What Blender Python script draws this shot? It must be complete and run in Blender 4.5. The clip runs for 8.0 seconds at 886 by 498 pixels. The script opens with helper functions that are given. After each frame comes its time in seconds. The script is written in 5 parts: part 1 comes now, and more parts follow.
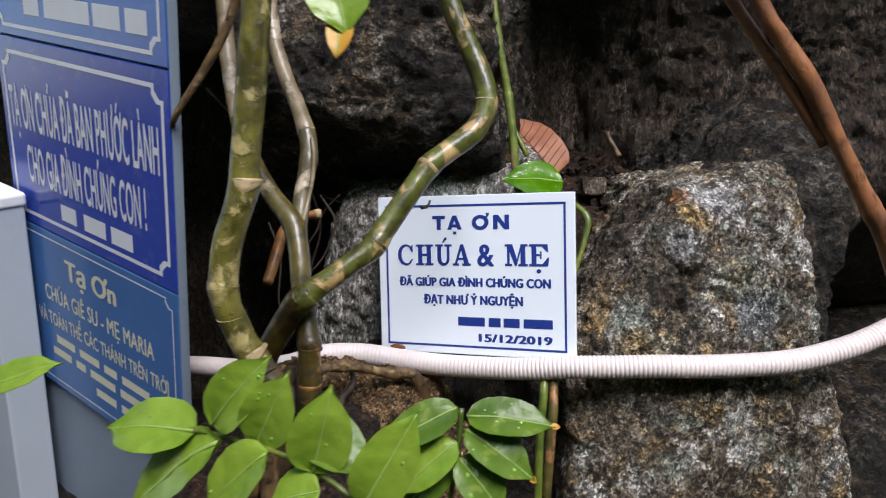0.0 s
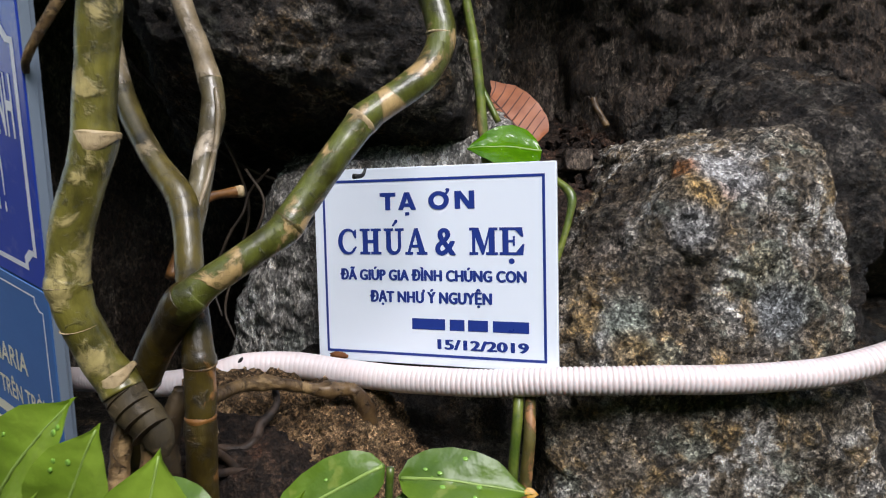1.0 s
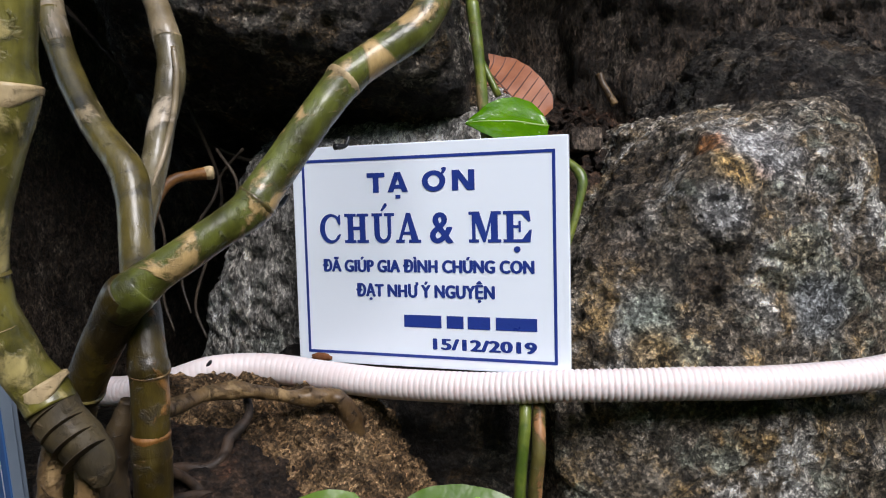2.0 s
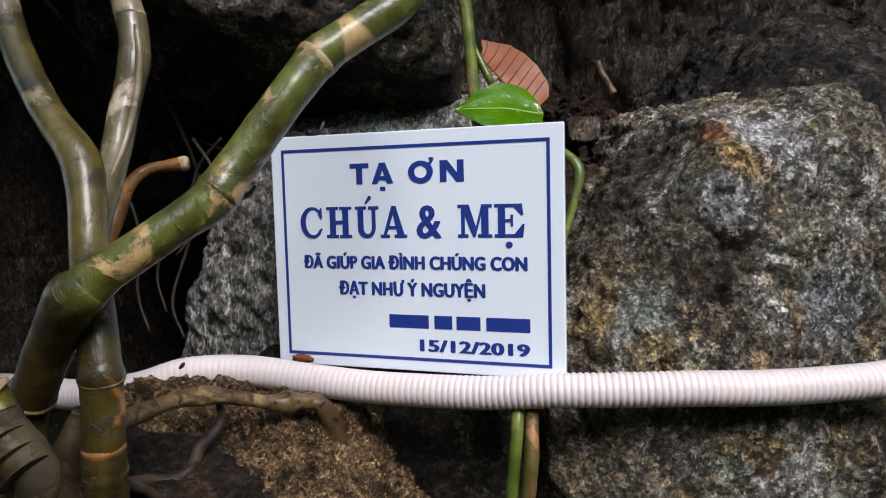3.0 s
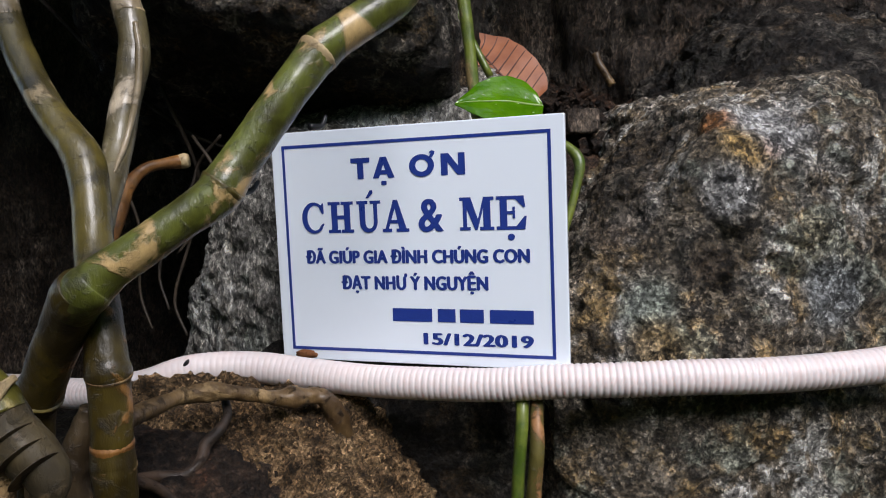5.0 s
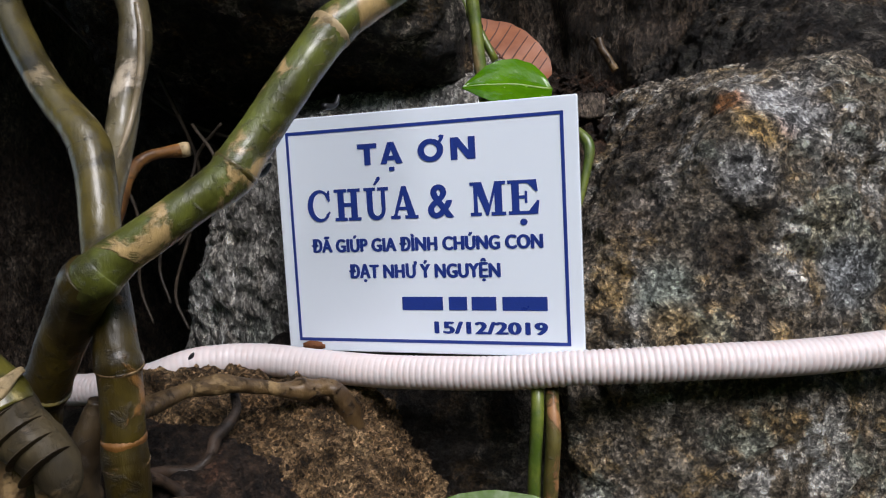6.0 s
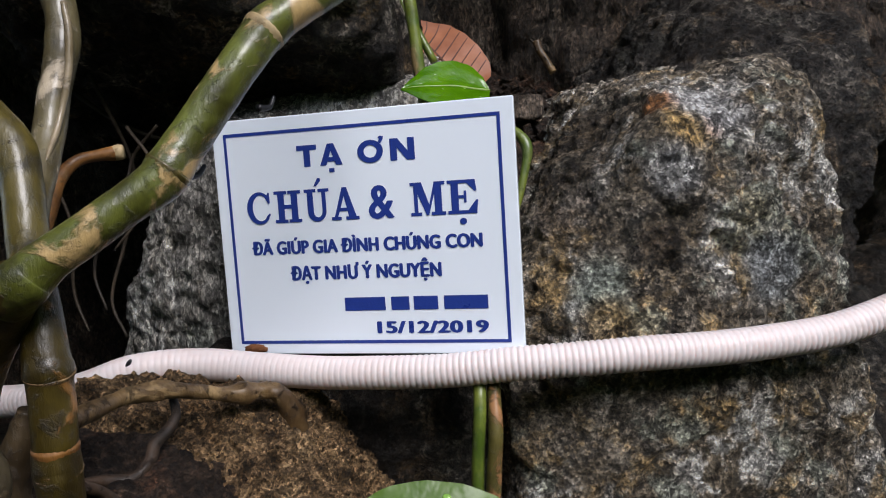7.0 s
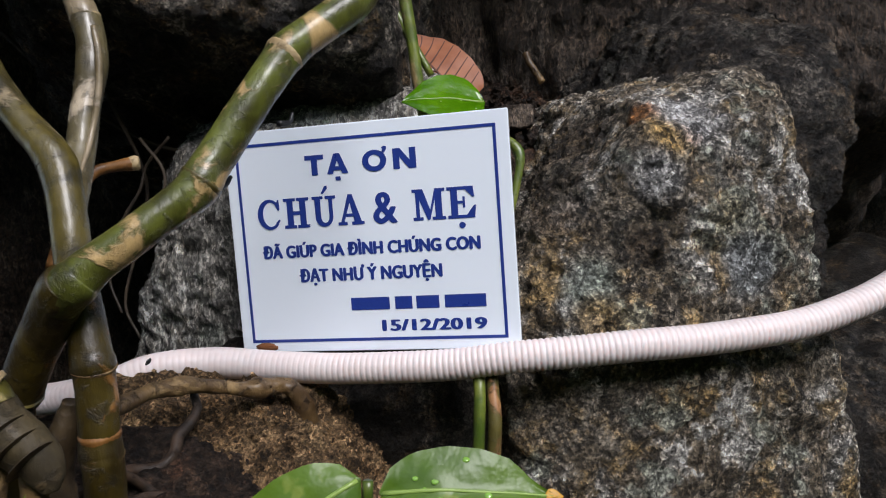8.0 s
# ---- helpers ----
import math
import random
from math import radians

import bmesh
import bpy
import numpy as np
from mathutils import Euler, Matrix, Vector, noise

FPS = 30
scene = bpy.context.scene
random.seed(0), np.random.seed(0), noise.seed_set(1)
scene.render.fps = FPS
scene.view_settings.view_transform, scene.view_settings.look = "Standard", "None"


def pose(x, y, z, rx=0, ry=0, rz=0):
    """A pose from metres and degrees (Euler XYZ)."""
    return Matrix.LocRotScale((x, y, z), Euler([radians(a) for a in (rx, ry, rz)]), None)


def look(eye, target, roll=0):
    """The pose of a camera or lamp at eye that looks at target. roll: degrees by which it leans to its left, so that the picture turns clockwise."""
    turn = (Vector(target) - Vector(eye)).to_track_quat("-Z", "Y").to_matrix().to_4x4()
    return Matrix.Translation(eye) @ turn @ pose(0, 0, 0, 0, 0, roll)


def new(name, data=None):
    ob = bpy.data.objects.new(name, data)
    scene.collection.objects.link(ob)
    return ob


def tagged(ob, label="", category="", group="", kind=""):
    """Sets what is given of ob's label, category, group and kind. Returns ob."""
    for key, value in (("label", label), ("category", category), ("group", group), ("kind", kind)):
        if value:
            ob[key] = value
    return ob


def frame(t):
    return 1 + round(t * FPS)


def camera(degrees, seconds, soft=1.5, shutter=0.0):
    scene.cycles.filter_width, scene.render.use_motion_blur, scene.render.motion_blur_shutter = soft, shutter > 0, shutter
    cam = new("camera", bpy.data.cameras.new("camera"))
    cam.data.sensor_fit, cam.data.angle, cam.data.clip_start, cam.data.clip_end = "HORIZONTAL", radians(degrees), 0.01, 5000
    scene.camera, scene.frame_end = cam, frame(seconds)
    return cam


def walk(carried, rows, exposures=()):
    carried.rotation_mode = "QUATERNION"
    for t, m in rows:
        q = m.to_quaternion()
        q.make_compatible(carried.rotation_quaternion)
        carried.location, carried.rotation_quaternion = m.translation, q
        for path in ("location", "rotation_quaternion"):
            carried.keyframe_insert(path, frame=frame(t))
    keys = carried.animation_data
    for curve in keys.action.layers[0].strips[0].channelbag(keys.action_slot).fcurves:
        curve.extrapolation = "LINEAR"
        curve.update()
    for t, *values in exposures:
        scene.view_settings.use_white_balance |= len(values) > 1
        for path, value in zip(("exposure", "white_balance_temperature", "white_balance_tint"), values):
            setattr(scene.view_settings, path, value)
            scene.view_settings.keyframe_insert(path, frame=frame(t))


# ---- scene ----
cam = camera(65.8, 8.0, soft=1.0, shutter=0.4)
PATH = [
    (0, (0.01, 0.023, 0.998), (-0.01, 2.02, 0.895), -0.5),
    (0.3, (0.034, 0.063, 0.992), (-0.006, 2.06, 0.903), -0.6),
    (0.5, (0.039, 0.097, 0.99), (0.021, 2.094, 0.893), -0.4),
    (1, (0.032, 0.157, 0.986), (0.073, 2.153, 0.856), -0.6),
    (1.5, (0.027, 0.195, 0.98), (0.091, 2.189, 0.842), -0.8),
    (3, (0.037, 0.249, 0.974), (0.113, 2.241, 0.817), -0.7),
    (3.5, (0.039, 0.256, 0.975), (0.112, 2.248, 0.815), -0.8),
    (4, (0.037, 0.253, 0.973), (0.111, 2.245, 0.812), -0.8),
    (5.5, (0.029, 0.248, 0.972), (0.118, 2.238, 0.796), -2.0),
    (6, (0.021, 0.258, 0.966), (0.132, 2.247, 0.784), -2.3),
    (6.5, (0.029, 0.261, 0.963), (0.222, 2.243, 0.776), -2.7),
    (7, (0.026, 0.253, 0.965), (0.283, 2.228, 0.781), -2.9),
    (7.5, (0.023, 0.244, 0.965), (0.303, 2.216, 0.785), -3.1),
    (8, (0.013, 0.224, 0.967), (0.308, 2.194, 0.793), -3.4),
]
walk(cam, [(t, look(eye, target, roll)) for t, eye, target, roll in PATH], [(0.0, 0.0), (1.5, 0.0), (3.0, -0.22), (8.0, -0.28)])

# ---- light ----
world = bpy.data.worlds.new("sky")
scene.world = world
world.use_nodes = True
wn = world.node_tree.nodes
sky = wn.new("ShaderNodeTexSky")
sky.sky_type = "NISHITA"
sky.sun_disc = False
sky.sun_elevation, sky.sun_rotation = radians(50), radians(156)
haze = wn.new("ShaderNodeHueSaturation")
haze.inputs["Saturation"].default_value = 0.9
world.node_tree.links.new(sky.outputs[0], haze.inputs["Color"])
world.node_tree.links.new(haze.outputs[0], wn["Background"].inputs[0])
wn["Background"].inputs[1].default_value = 0.27
sun = new("sun", bpy.data.lights.new("sun", "SUN"))
sun.data.energy, sun.data.angle, sun.data.color = 4.5, radians(26), (0.985, 0.957, 1.0)
sun.matrix_world = look((1.5, -2.7, 4.7), (0.05, 0.7, 0.95))


# ---- materials ----
def material(name):
    m = bpy.data.materials.new(name)
    m.use_nodes = True
    return m, m.node_tree.nodes, m.node_tree.links, m.node_tree.nodes["Principled BSDF"]


def tex_noise(n, l, vec, scale, detail=6.0, rough=0.6, dist=0.0):
    t = n.new("ShaderNodeTexNoise")
    t.inputs["Scale"].default_value, t.inputs["Detail"].default_value = scale, detail
    t.inputs["Roughness"].default_value, t.inputs["Distortion"].default_value = rough, dist
    l.new(vec, t.inputs["Vector"])
    return t.outputs["Fac"]


def ramp(n, l, fac, stops):
    r = n.new("ShaderNodeValToRGB")
    while len(r.color_ramp.elements) < len(stops):
        r.color_ramp.elements.new(0.5)
    for e, (p, c) in zip(r.color_ramp.elements, stops):
        e.position, e.color = p, (*c, 1) if len(c) == 3 else c
    l.new(fac, r.inputs["Fac"])
    return r.outputs["Color"]


def grey(v):
    return (v, v, v)


def mixed(n, l, fac, a, b, kind="MIX"):
    x = n.new("ShaderNodeMix")
    x.data_type, x.blend_type = "RGBA", kind
    for sock, v in ((x.inputs[0], fac), (x.inputs[6], a), (x.inputs[7], b)):
        if isinstance(v, (int, float)):
            sock.default_value = v
        elif isinstance(v, tuple):
            sock.default_value = (*v, 1)
        else:
            l.new(v, sock)
    return x.outputs[2]


def bump(n, l, height, distance, normal=None, strength=1.0):
    b = n.new("ShaderNodeBump")
    b.inputs["Distance"].default_value, b.inputs["Strength"].default_value = distance, strength
    l.new(height, b.inputs["Height"])
    if normal is not None:
        l.new(normal, b.inputs["Normal"])
    return b.outputs["Normal"]


def coords(n, l, stretch=(1, 1, 1)):
    tc, mp = n.new("ShaderNodeTexCoord"), n.new("ShaderNodeMapping")
    mp.inputs["Scale"].default_value = stretch
    l.new(tc.outputs["Object"], mp.inputs["Vector"])
    return mp.outputs["Vector"]


def rock_material(name, dark, mid, pale, ochre, ochre_amount=0.5, moss=0.3, wet=0.5, pale_at=0.56, crust=0.6, stretch=(1, 1, 1), tints=()):
    """Weathered limestone: broad pale and dark areas, ochre and green-grey patches, a broken black crust, fine grit.
    Marks of a shape of their own, as (place, radius, colour); some put shade into the colour."""
    m, n, l, bsdf = material(name)
    v = coords(n, l, stretch)
    wob, warp = n.new("ShaderNodeTexNoise"), n.new("ShaderNodeVectorMath")
    wob.inputs["Scale"].default_value, wob.inputs["Detail"].default_value = 34, 7
    l.new(v, wob.inputs["Vector"])
    warp.operation = "MULTIPLY_ADD"
    warp.inputs[1].default_value = (0.006, 0.006, 0.006)
    l.new(wob.outputs["Color"], warp.inputs[0])
    l.new(v, warp.inputs[2])
    w = warp.outputs[0]
    broad = tex_noise(n, l, w, 12, 4, 0.55)
    lump = tex_noise(n, l, w, 42, 9, 0.68)
    grit = tex_noise(n, l, v, 140, 8, 0.7)
    fine = tex_noise(n, l, v, 380, 8, 0.8)
    c = ramp(n, l, lump, [(0.36, dark), (0.47, mid), (pale_at, pale), (0.74, tuple(min(1, k * 1.2) for k in pale))])
    shade = mixed(n, l, grit, tuple(k * 0.7 for k in dark), tuple(k * 1.15 for k in mid))
    c = mixed(n, l, ramp(n, l, broad, [(0.44, grey(0.9)), (0.54, grey(0))]), c, shade)
    och = ramp(n, l, tex_noise(n, l, w, 24, 7, 0.66), [(0.53, grey(0)), (0.61, grey(ochre_amount))])
    c = mixed(n, l, och, c, mixed(n, l, grit, tuple(k * 0.35 for k in ochre), tuple(min(1, k * 1.5) for k in ochre)))
    mo = ramp(n, l, tex_noise(n, l, w, 19, 7, 0.66), [(0.54, grey(0)), (0.6, grey(moss))])
    c = mixed(n, l, mo, c, mixed(n, l, grit, tuple(0.5 * k for k in (mid[0] * 0.8, mid[1] * 1.05, mid[2])), (pale[0] * 0.8, pale[1] * 0.95, pale[2] * 0.88)))
    for at, radius, colour in tints:
        d = n.new("ShaderNodeVectorMath")
        d.operation = "DISTANCE"
        l.new(w, d.inputs[0])
        d.inputs[1].default_value = tuple(k + 0.003 for k in at)
        c = mixed(n, l, ramp(n, l, d.outputs["Value"], [(radius * 0.55, grey(0.85)), (radius, grey(0))]), c, mixed(n, l, grit, tuple(k * 0.45 for k in colour), tuple(min(1, k * 1.45) for k in colour)))
    flecks = ramp(n, l, grit, [(0.475, grey(0)), (0.505, grey(1))])
    where = ramp(n, l, tex_noise(n, l, w, 30, 6, 0.7), [(0.44, grey(1 - crust)), (0.66, grey(0.9))])
    veil = mixed(n, l, where, mixed(n, l, 1.0, flecks, grey(0.1), "ADD"), grey(1))
    c = mixed(n, l, 1.0, c, veil, "MULTIPLY")
    c = mixed(n, l, 0.8, c, ramp(n, l, fine, [(0.42, grey(0.35)), (0.49, grey(0.9)), (0.55, grey(1.3)), (0.61, grey(1.9))]), "MULTIPLY")
    shift, jag = n.new("ShaderNodeTexNoise"), n.new("ShaderNodeVectorMath")
    shift.inputs["Scale"].default_value, shift.inputs["Detail"].default_value = 190, 5
    l.new(v, shift.inputs["Vector"])
    jag.operation = "MULTIPLY_ADD"
    jag.inputs[1].default_value = (0.0045, 0.0045, 0.0045)
    l.new(shift.outputs["Color"], jag.inputs[0])
    l.new(v, jag.inputs[2])
    grains = []
    for size, lo, hi in ((210, 0.55, 1.45), (480, 0.45, 1.6)):
        vo = n.new("ShaderNodeTexVoronoi")
        vo.inputs["Scale"].default_value = size
        l.new(jag.outputs[0], vo.inputs["Vector"])
        c = mixed(n, l, 0.85, c, ramp(n, l, vo.outputs["Color"], [(0.25, grey(lo)), (0.5, grey(1.0)), (0.75, grey(hi))]), "MULTIPLY")
        grains.append(vo.outputs["Distance"])
    l.new(c, bsdf.inputs["Base Color"])
    l.new(ramp(n, l, lump, [(0.35, grey(0.72 - 0.4 * wet)), (0.65, grey(0.9 - 0.3 * wet))]), bsdf.inputs["Roughness"])
    bsdf.inputs["Specular IOR Level"].default_value = 0.25 + 0.15 * wet
    nb = bump(n, l, lump, 0.016, None, 0.9)
    nb = bump(n, l, flecks, 0.0016, nb, 0.9)
    nb = bump(n, l, grit, 0.007, nb, 0.9)
    nb = bump(n, l, grains[0], 0.003, nb, 0.9)
    nb = bump(n, l, grains[1], 0.0014, nb, 0.9)
    l.new(bump(n, l, fine, 0.002, nb), bsdf.inputs["Normal"])
    return m


def stem_material(name, low, high, scar, scar_amount=0.5, gloss=0.3, coat=0.4, relief=0.001):
    """Smooth plant stem: soft change of tone, corky patches edged in brown, small freckles and faint streaks."""
    m, n, l, bsdf = material(name)
    v = coords(n, l)
    a = tex_noise(n, l, v, 42, 4, 0.55, 0.3)
    f = tex_noise(n, l, coords(n, l, (1, 1, 0.3)), 300, 5, 0.6)
    c = mixed(n, l, ramp(n, l, a, [(0.38, grey(0)), (0.62, grey(1))]), low, high)
    p = tex_noise(n, l, v, 38, 7, 0.6, 0.5)
    at = 0.65 - 0.14 * scar_amount
    patch = ramp(n, l, p, [(at - 0.01, grey(0)), (at + 0.05, grey(0.92))])
    tone = ramp(n, l, p, [(at, tuple(k * 0.45 for k in scar)), (at + 0.04, tuple(k * 0.75 for k in scar)), (at + 0.09, scar), (at + 0.2, tuple(min(1, k * 1.25) for k in scar))])
    c = mixed(n, l, patch, c, tone)
    c = mixed(n, l, 0.35, c, ramp(n, l, f, [(0.3, grey(0.5)), (0.55, grey(1.0)), (0.7, grey(1.15))]), "MULTIPLY")
    grime = ramp(n, l, tex_noise(n, l, v, 130, 7, 0.7, 0.5), [(0.55, grey(0)), (0.70, grey(0.7))])
    c = mixed(n, l, grime, c, tuple(k * 0.4 for k in low))
    l.new(c, bsdf.inputs["Base Color"])
    l.new(ramp(n, l, p, [(0.3, grey(gloss)), (0.75, grey(gloss + 0.3))]), bsdf.inputs["Roughness"])
    bsdf.inputs["Coat Weight"].default_value, bsdf.inputs["Coat Roughness"].default_value = coat, 0.22
    bsdf.inputs["Specular IOR Level"].default_value = 0.4
    l.new(bump(n, l, patch, 0.0004, bump(n, l, mixed(n, l, 0.5, a, grime), relief, bump(n, l, f, 0.0006))), bsdf.inputs["Normal"])
    return m


def leaf_material(name, low, high, rough=0.3, spots=0.0, spot_colour=(0.3, 0.3, 0.05)):
    m, n, l, bsdf = material(name)
    v = coords(n, l)
    a = tex_noise(n, l, v, 40, 4, 0.55)
    c = mixed(n, l, ramp(n, l, a, [(0.35, grey(0)), (0.68, grey(1))]), low, high)
    if spots:
        s = ramp(n, l, tex_noise(n, l, v, 75, 3, 0.6), [(0.64, grey(0)), (0.7, grey(spots))])
        c = mixed(n, l, s, c, spot_colour)
    l.new(c, bsdf.inputs["Base Color"])
    bsdf.inputs["Roughness"].default_value = rough
    bsdf.inputs["Subsurface Weight"].default_value = 0.0
    out = n["Material Output"]
    tr, add = n.new("ShaderNodeBsdfTranslucent"), n.new("ShaderNodeMixShader")
    l.new(c, tr.inputs["Color"])
    add.inputs[0].default_value = 0.3
    l.new(bsdf.outputs[0], add.inputs[1])
    l.new(tr.outputs[0], add.inputs[2])
    l.new(add.outputs[0], out.inputs["Surface"])
    l.new(bump(n, l, tex_noise(n, l, v, 120, 3, 0.5), 0.0008), bsdf.inputs["Normal"])
    return m


def plain_material(name, colour, rough=0.4, vary=0.12, scale=30, relief=0.0003, dirt=0.0, dirt_colour=(0.1, 0.08, 0.06)):
    m, n, l, bsdf = material(name)
    v = coords(n, l)
    a = tex_noise(n, l, v, scale, 6, 0.6)
    c = mixed(n, l, a, tuple(k * (1 - vary) for k in colour), tuple(min(1, k * (1 + vary)) for k in colour))
    if dirt:
        d = ramp(n, l, tex_noise(n, l, v, scale * 1.7, 8, 0.7, 0.7), [(0.55, grey(0)), (0.75, grey(dirt))])
        c = mixed(n, l, d, c, dirt_colour)
    l.new(c, bsdf.inputs["Base Color"])
    l.new(ramp(n, l, a, [(0.3, grey(rough * 0.85)), (0.7, grey(min(1, rough * 1.2)))]), bsdf.inputs["Roughness"])
    l.new(bump(n, l, tex_noise(n, l, v, scale * 8, 4, 0.6), relief), bsdf.inputs["Normal"])
    return m


# First two marks (left face) and the groove mark put shade into the colour.
M_ROCK = rock_material("rock_lichen", (0.06, 0.044, 0.027), (0.29, 0.235, 0.165), (0.68, 0.65, 0.59), (0.5, 0.34, 0.15), 0.75, 0.55, 0.7, 0.54, 0.85, tints=(
    ((-0.095, -0.115, 0.055), 0.045, (0.12, 0.085, 0.055)), ((-0.07, -0.075, 0.09), 0.06, (0.07, 0.053, 0.038)), ((-0.028, -0.132, 0.112), 0.016, (0.42, 0.17, 0.05)), ((-0.018, -0.15, 0.095), 0.022, (0.47, 0.3, 0.1)), ((0.0, -0.152, 0.096), 0.012, (0.32, 0.13, 0.05)),
    ((-0.035, -0.163, 0.068), 0.022, (0.5, 0.49, 0.47)), ((0.005, -0.14, 0.112), 0.032, (0.6, 0.59, 0.58)),
    ((-0.043, -0.163, 0.02), 0.022, (0.07, 0.048, 0.03)), ((-0.08, -0.15, -0.005), 0.025, (0.36, 0.4, 0.34)), ((-0.075, -0.15, -0.03), 0.022, (0.42, 0.29, 0.13)), ((0.04, -0.15, 0.0), 0.03, (0.4, 0.42, 0.42))))
M_ROCK_DARK = rock_material("rock_near_black", (0.007, 0.005, 0.0035), (0.024, 0.018, 0.013), (0.115, 0.1, 0.082), (0.15, 0.095, 0.045), 0.5, 0.4, 0.7, 0.57, 0.8)
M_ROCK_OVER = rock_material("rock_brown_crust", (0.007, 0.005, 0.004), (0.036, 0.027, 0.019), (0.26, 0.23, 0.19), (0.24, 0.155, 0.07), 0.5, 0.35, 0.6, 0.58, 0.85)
M_ROCK_GREY = rock_material("rock_pale", (0.19, 0.17, 0.14), (0.42, 0.4, 0.36), (0.66, 0.65, 0.61), (0.33, 0.26, 0.14), 0.35, 0.35, 0.4, 0.55, 0.45, (1, 1, 0.5))
M_ROCK_SMOOTH = rock_material("rock_brown", (0.028, 0.019, 0.013), (0.095, 0.068, 0.048), (0.2, 0.16, 0.125), (0.11, 0.07, 0.04), 0.4, 0.1, 0.6, 0.62, 0.5, (1, 1, 0.45))
M_SOIL = rock_material("earth_lump", (0.065, 0.04, 0.018), (0.25, 0.155, 0.078), (0.44, 0.29, 0.15), (0.25, 0.14, 0.055), 0.4, 0.0, 0.1, 0.58, 0.6)
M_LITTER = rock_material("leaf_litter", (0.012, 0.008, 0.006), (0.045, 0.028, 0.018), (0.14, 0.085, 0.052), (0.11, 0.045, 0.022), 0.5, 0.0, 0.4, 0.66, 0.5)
M_STEM_OLD = stem_material("stem_mottled_olive", (0.05, 0.044, 0.006), (0.17, 0.15, 0.026), (0.42, 0.34, 0.13), 0.8)
# Lower stems: olive bark with the shade low down put into its colour.
M_STEM_LOW = stem_material("stem_shaded_olive", (0.02, 0.013, 0.003), (0.062, 0.043, 0.006), (0.3, 0.14, 0.035), 0.5, 0.26, 0.25)
M_STEM_GREEN = stem_material("stem_green_corky", (0.04, 0.04, 0.006), (0.12, 0.135, 0.022), (0.46, 0.31, 0.13), 0.98, 0.27, 0.4)
M_STEM_TAN = stem_material("stem_tan_green", (0.042, 0.032, 0.006), (0.13, 0.1, 0.022), (0.36, 0.27, 0.14), 0.4, 0.28, 0.45)
M_STEM_RIDGED = stem_material("stem_ridged_olive", (0.06, 0.047, 0.02), (0.14, 0.115, 0.055), (0.45, 0.37, 0.26), 0.6, 0.3, 0.4)
# Brown sheath; part of the shade on it is put into this colour.
M_STEM_SHEATH = stem_material("stem_sheath_shaded_brown", (0.028, 0.02, 0.008), (0.065, 0.047, 0.019), (0.15, 0.1, 0.045), 0.5, 0.55, 0.05)
# Tan of the upper stems, lightened: their whitish highlight is put into it.
M_STEM_PALE = stem_material("stem_tan_highlit", (0.14, 0.105, 0.052), (0.28, 0.22, 0.135), (0.46, 0.38, 0.28), 0.5)
M_SCAR = stem_material("leaf_scar", (0.3, 0.21, 0.1), (0.46, 0.35, 0.19), (0.5, 0.4, 0.25), 0.4, 0.5, 0.1)
M_ROOT_DARK = stem_material("root_dark", (0.015, 0.01, 0.006), (0.055, 0.038, 0.023), (0.1, 0.072, 0.045), 0.3, 0.6, 0.05)
M_ROOT_WET = stem_material("root_wet", (0.015, 0.009, 0.005), (0.06, 0.035, 0.02), (0.1, 0.065, 0.04), 0.3, 0.55, 0.08, 0.004)
# Brown bark of the foot, deepened by shade put into the colour.
M_STEM_BASE = stem_material("stem_base_shaded_brown", (0.018, 0.011, 0.005), (0.06, 0.04, 0.018), (0.16, 0.1, 0.045), 0.35, 0.4, 0.15)
M_BRANCH = stem_material("branch_red_brown", (0.13, 0.045, 0.015), (0.28, 0.105, 0.032), (0.36, 0.18, 0.07), 0.1, 0.5, 0.15)
M_ORANGE = stem_material("stub_orange", (0.1, 0.04, 0.008), (0.25, 0.11, 0.025), (0.3, 0.17, 0.07), 0.3, 0.45, 0.15)
M_ROOT = stem_material("root_brown", (0.06, 0.033, 0.012), (0.19, 0.115, 0.045), (0.34, 0.22, 0.095), 0.5, 0.45, 0.15, 0.006)
M_VINE = stem_material("vine_green", (0.06, 0.1, 0.012), (0.17, 0.2, 0.03), (0.32, 0.22, 0.09), 0.4)
M_VINE_BARK = stem_material("vine_corky", (0.06, 0.05, 0.01), (0.11, 0.09, 0.02), (0.34, 0.16, 0.06), 0.85, 0.4, 0.15)
M_LEAF = leaf_material("leaf_green", (0.19, 0.32, 0.025), (0.3, 0.44, 0.05), 0.3)
# Deep green lowered further: shade on these leaves is put into the colour.
M_LEAF_DARK = leaf_material("leaf_deep_green_shaded", (0.075, 0.15, 0.012), (0.14, 0.24, 0.02), 0.36, 0.6, (0.27, 0.33, 0.06))
M_LEAF_GLOSS = leaf_material("leaf_glossy_green", (0.055, 0.17, 0.002), (0.11, 0.27, 0.006), 0.15)
M_LEAF_DRY = leaf_material("leaf_dry_red_brown", (0.3, 0.095, 0.038), (0.44, 0.165, 0.075), 0.5)
M_VEIN_DRY = plain_material("vein_dark", (0.1, 0.04, 0.025), 0.6)
M_VEIN = plain_material("vein_light", (0.25, 0.36, 0.08), 0.4)
M_YELLOW = leaf_material("leaf_yellow_tip", (0.6, 0.3, 0.02), (0.7, 0.42, 0.03), 0.4)
M_WATER = plain_material("water_drop", (0.2, 0.38, 0.06), 0.04, 0.05)
M_PLAQUE = plain_material("plaque_white", (0.85, 0.915, 1.0), 0.1, 0.02, 8, 0.00004)
M_INK = plain_material("ink_blue", (0.02, 0.045, 0.26), 0.3, 0.1, 60)
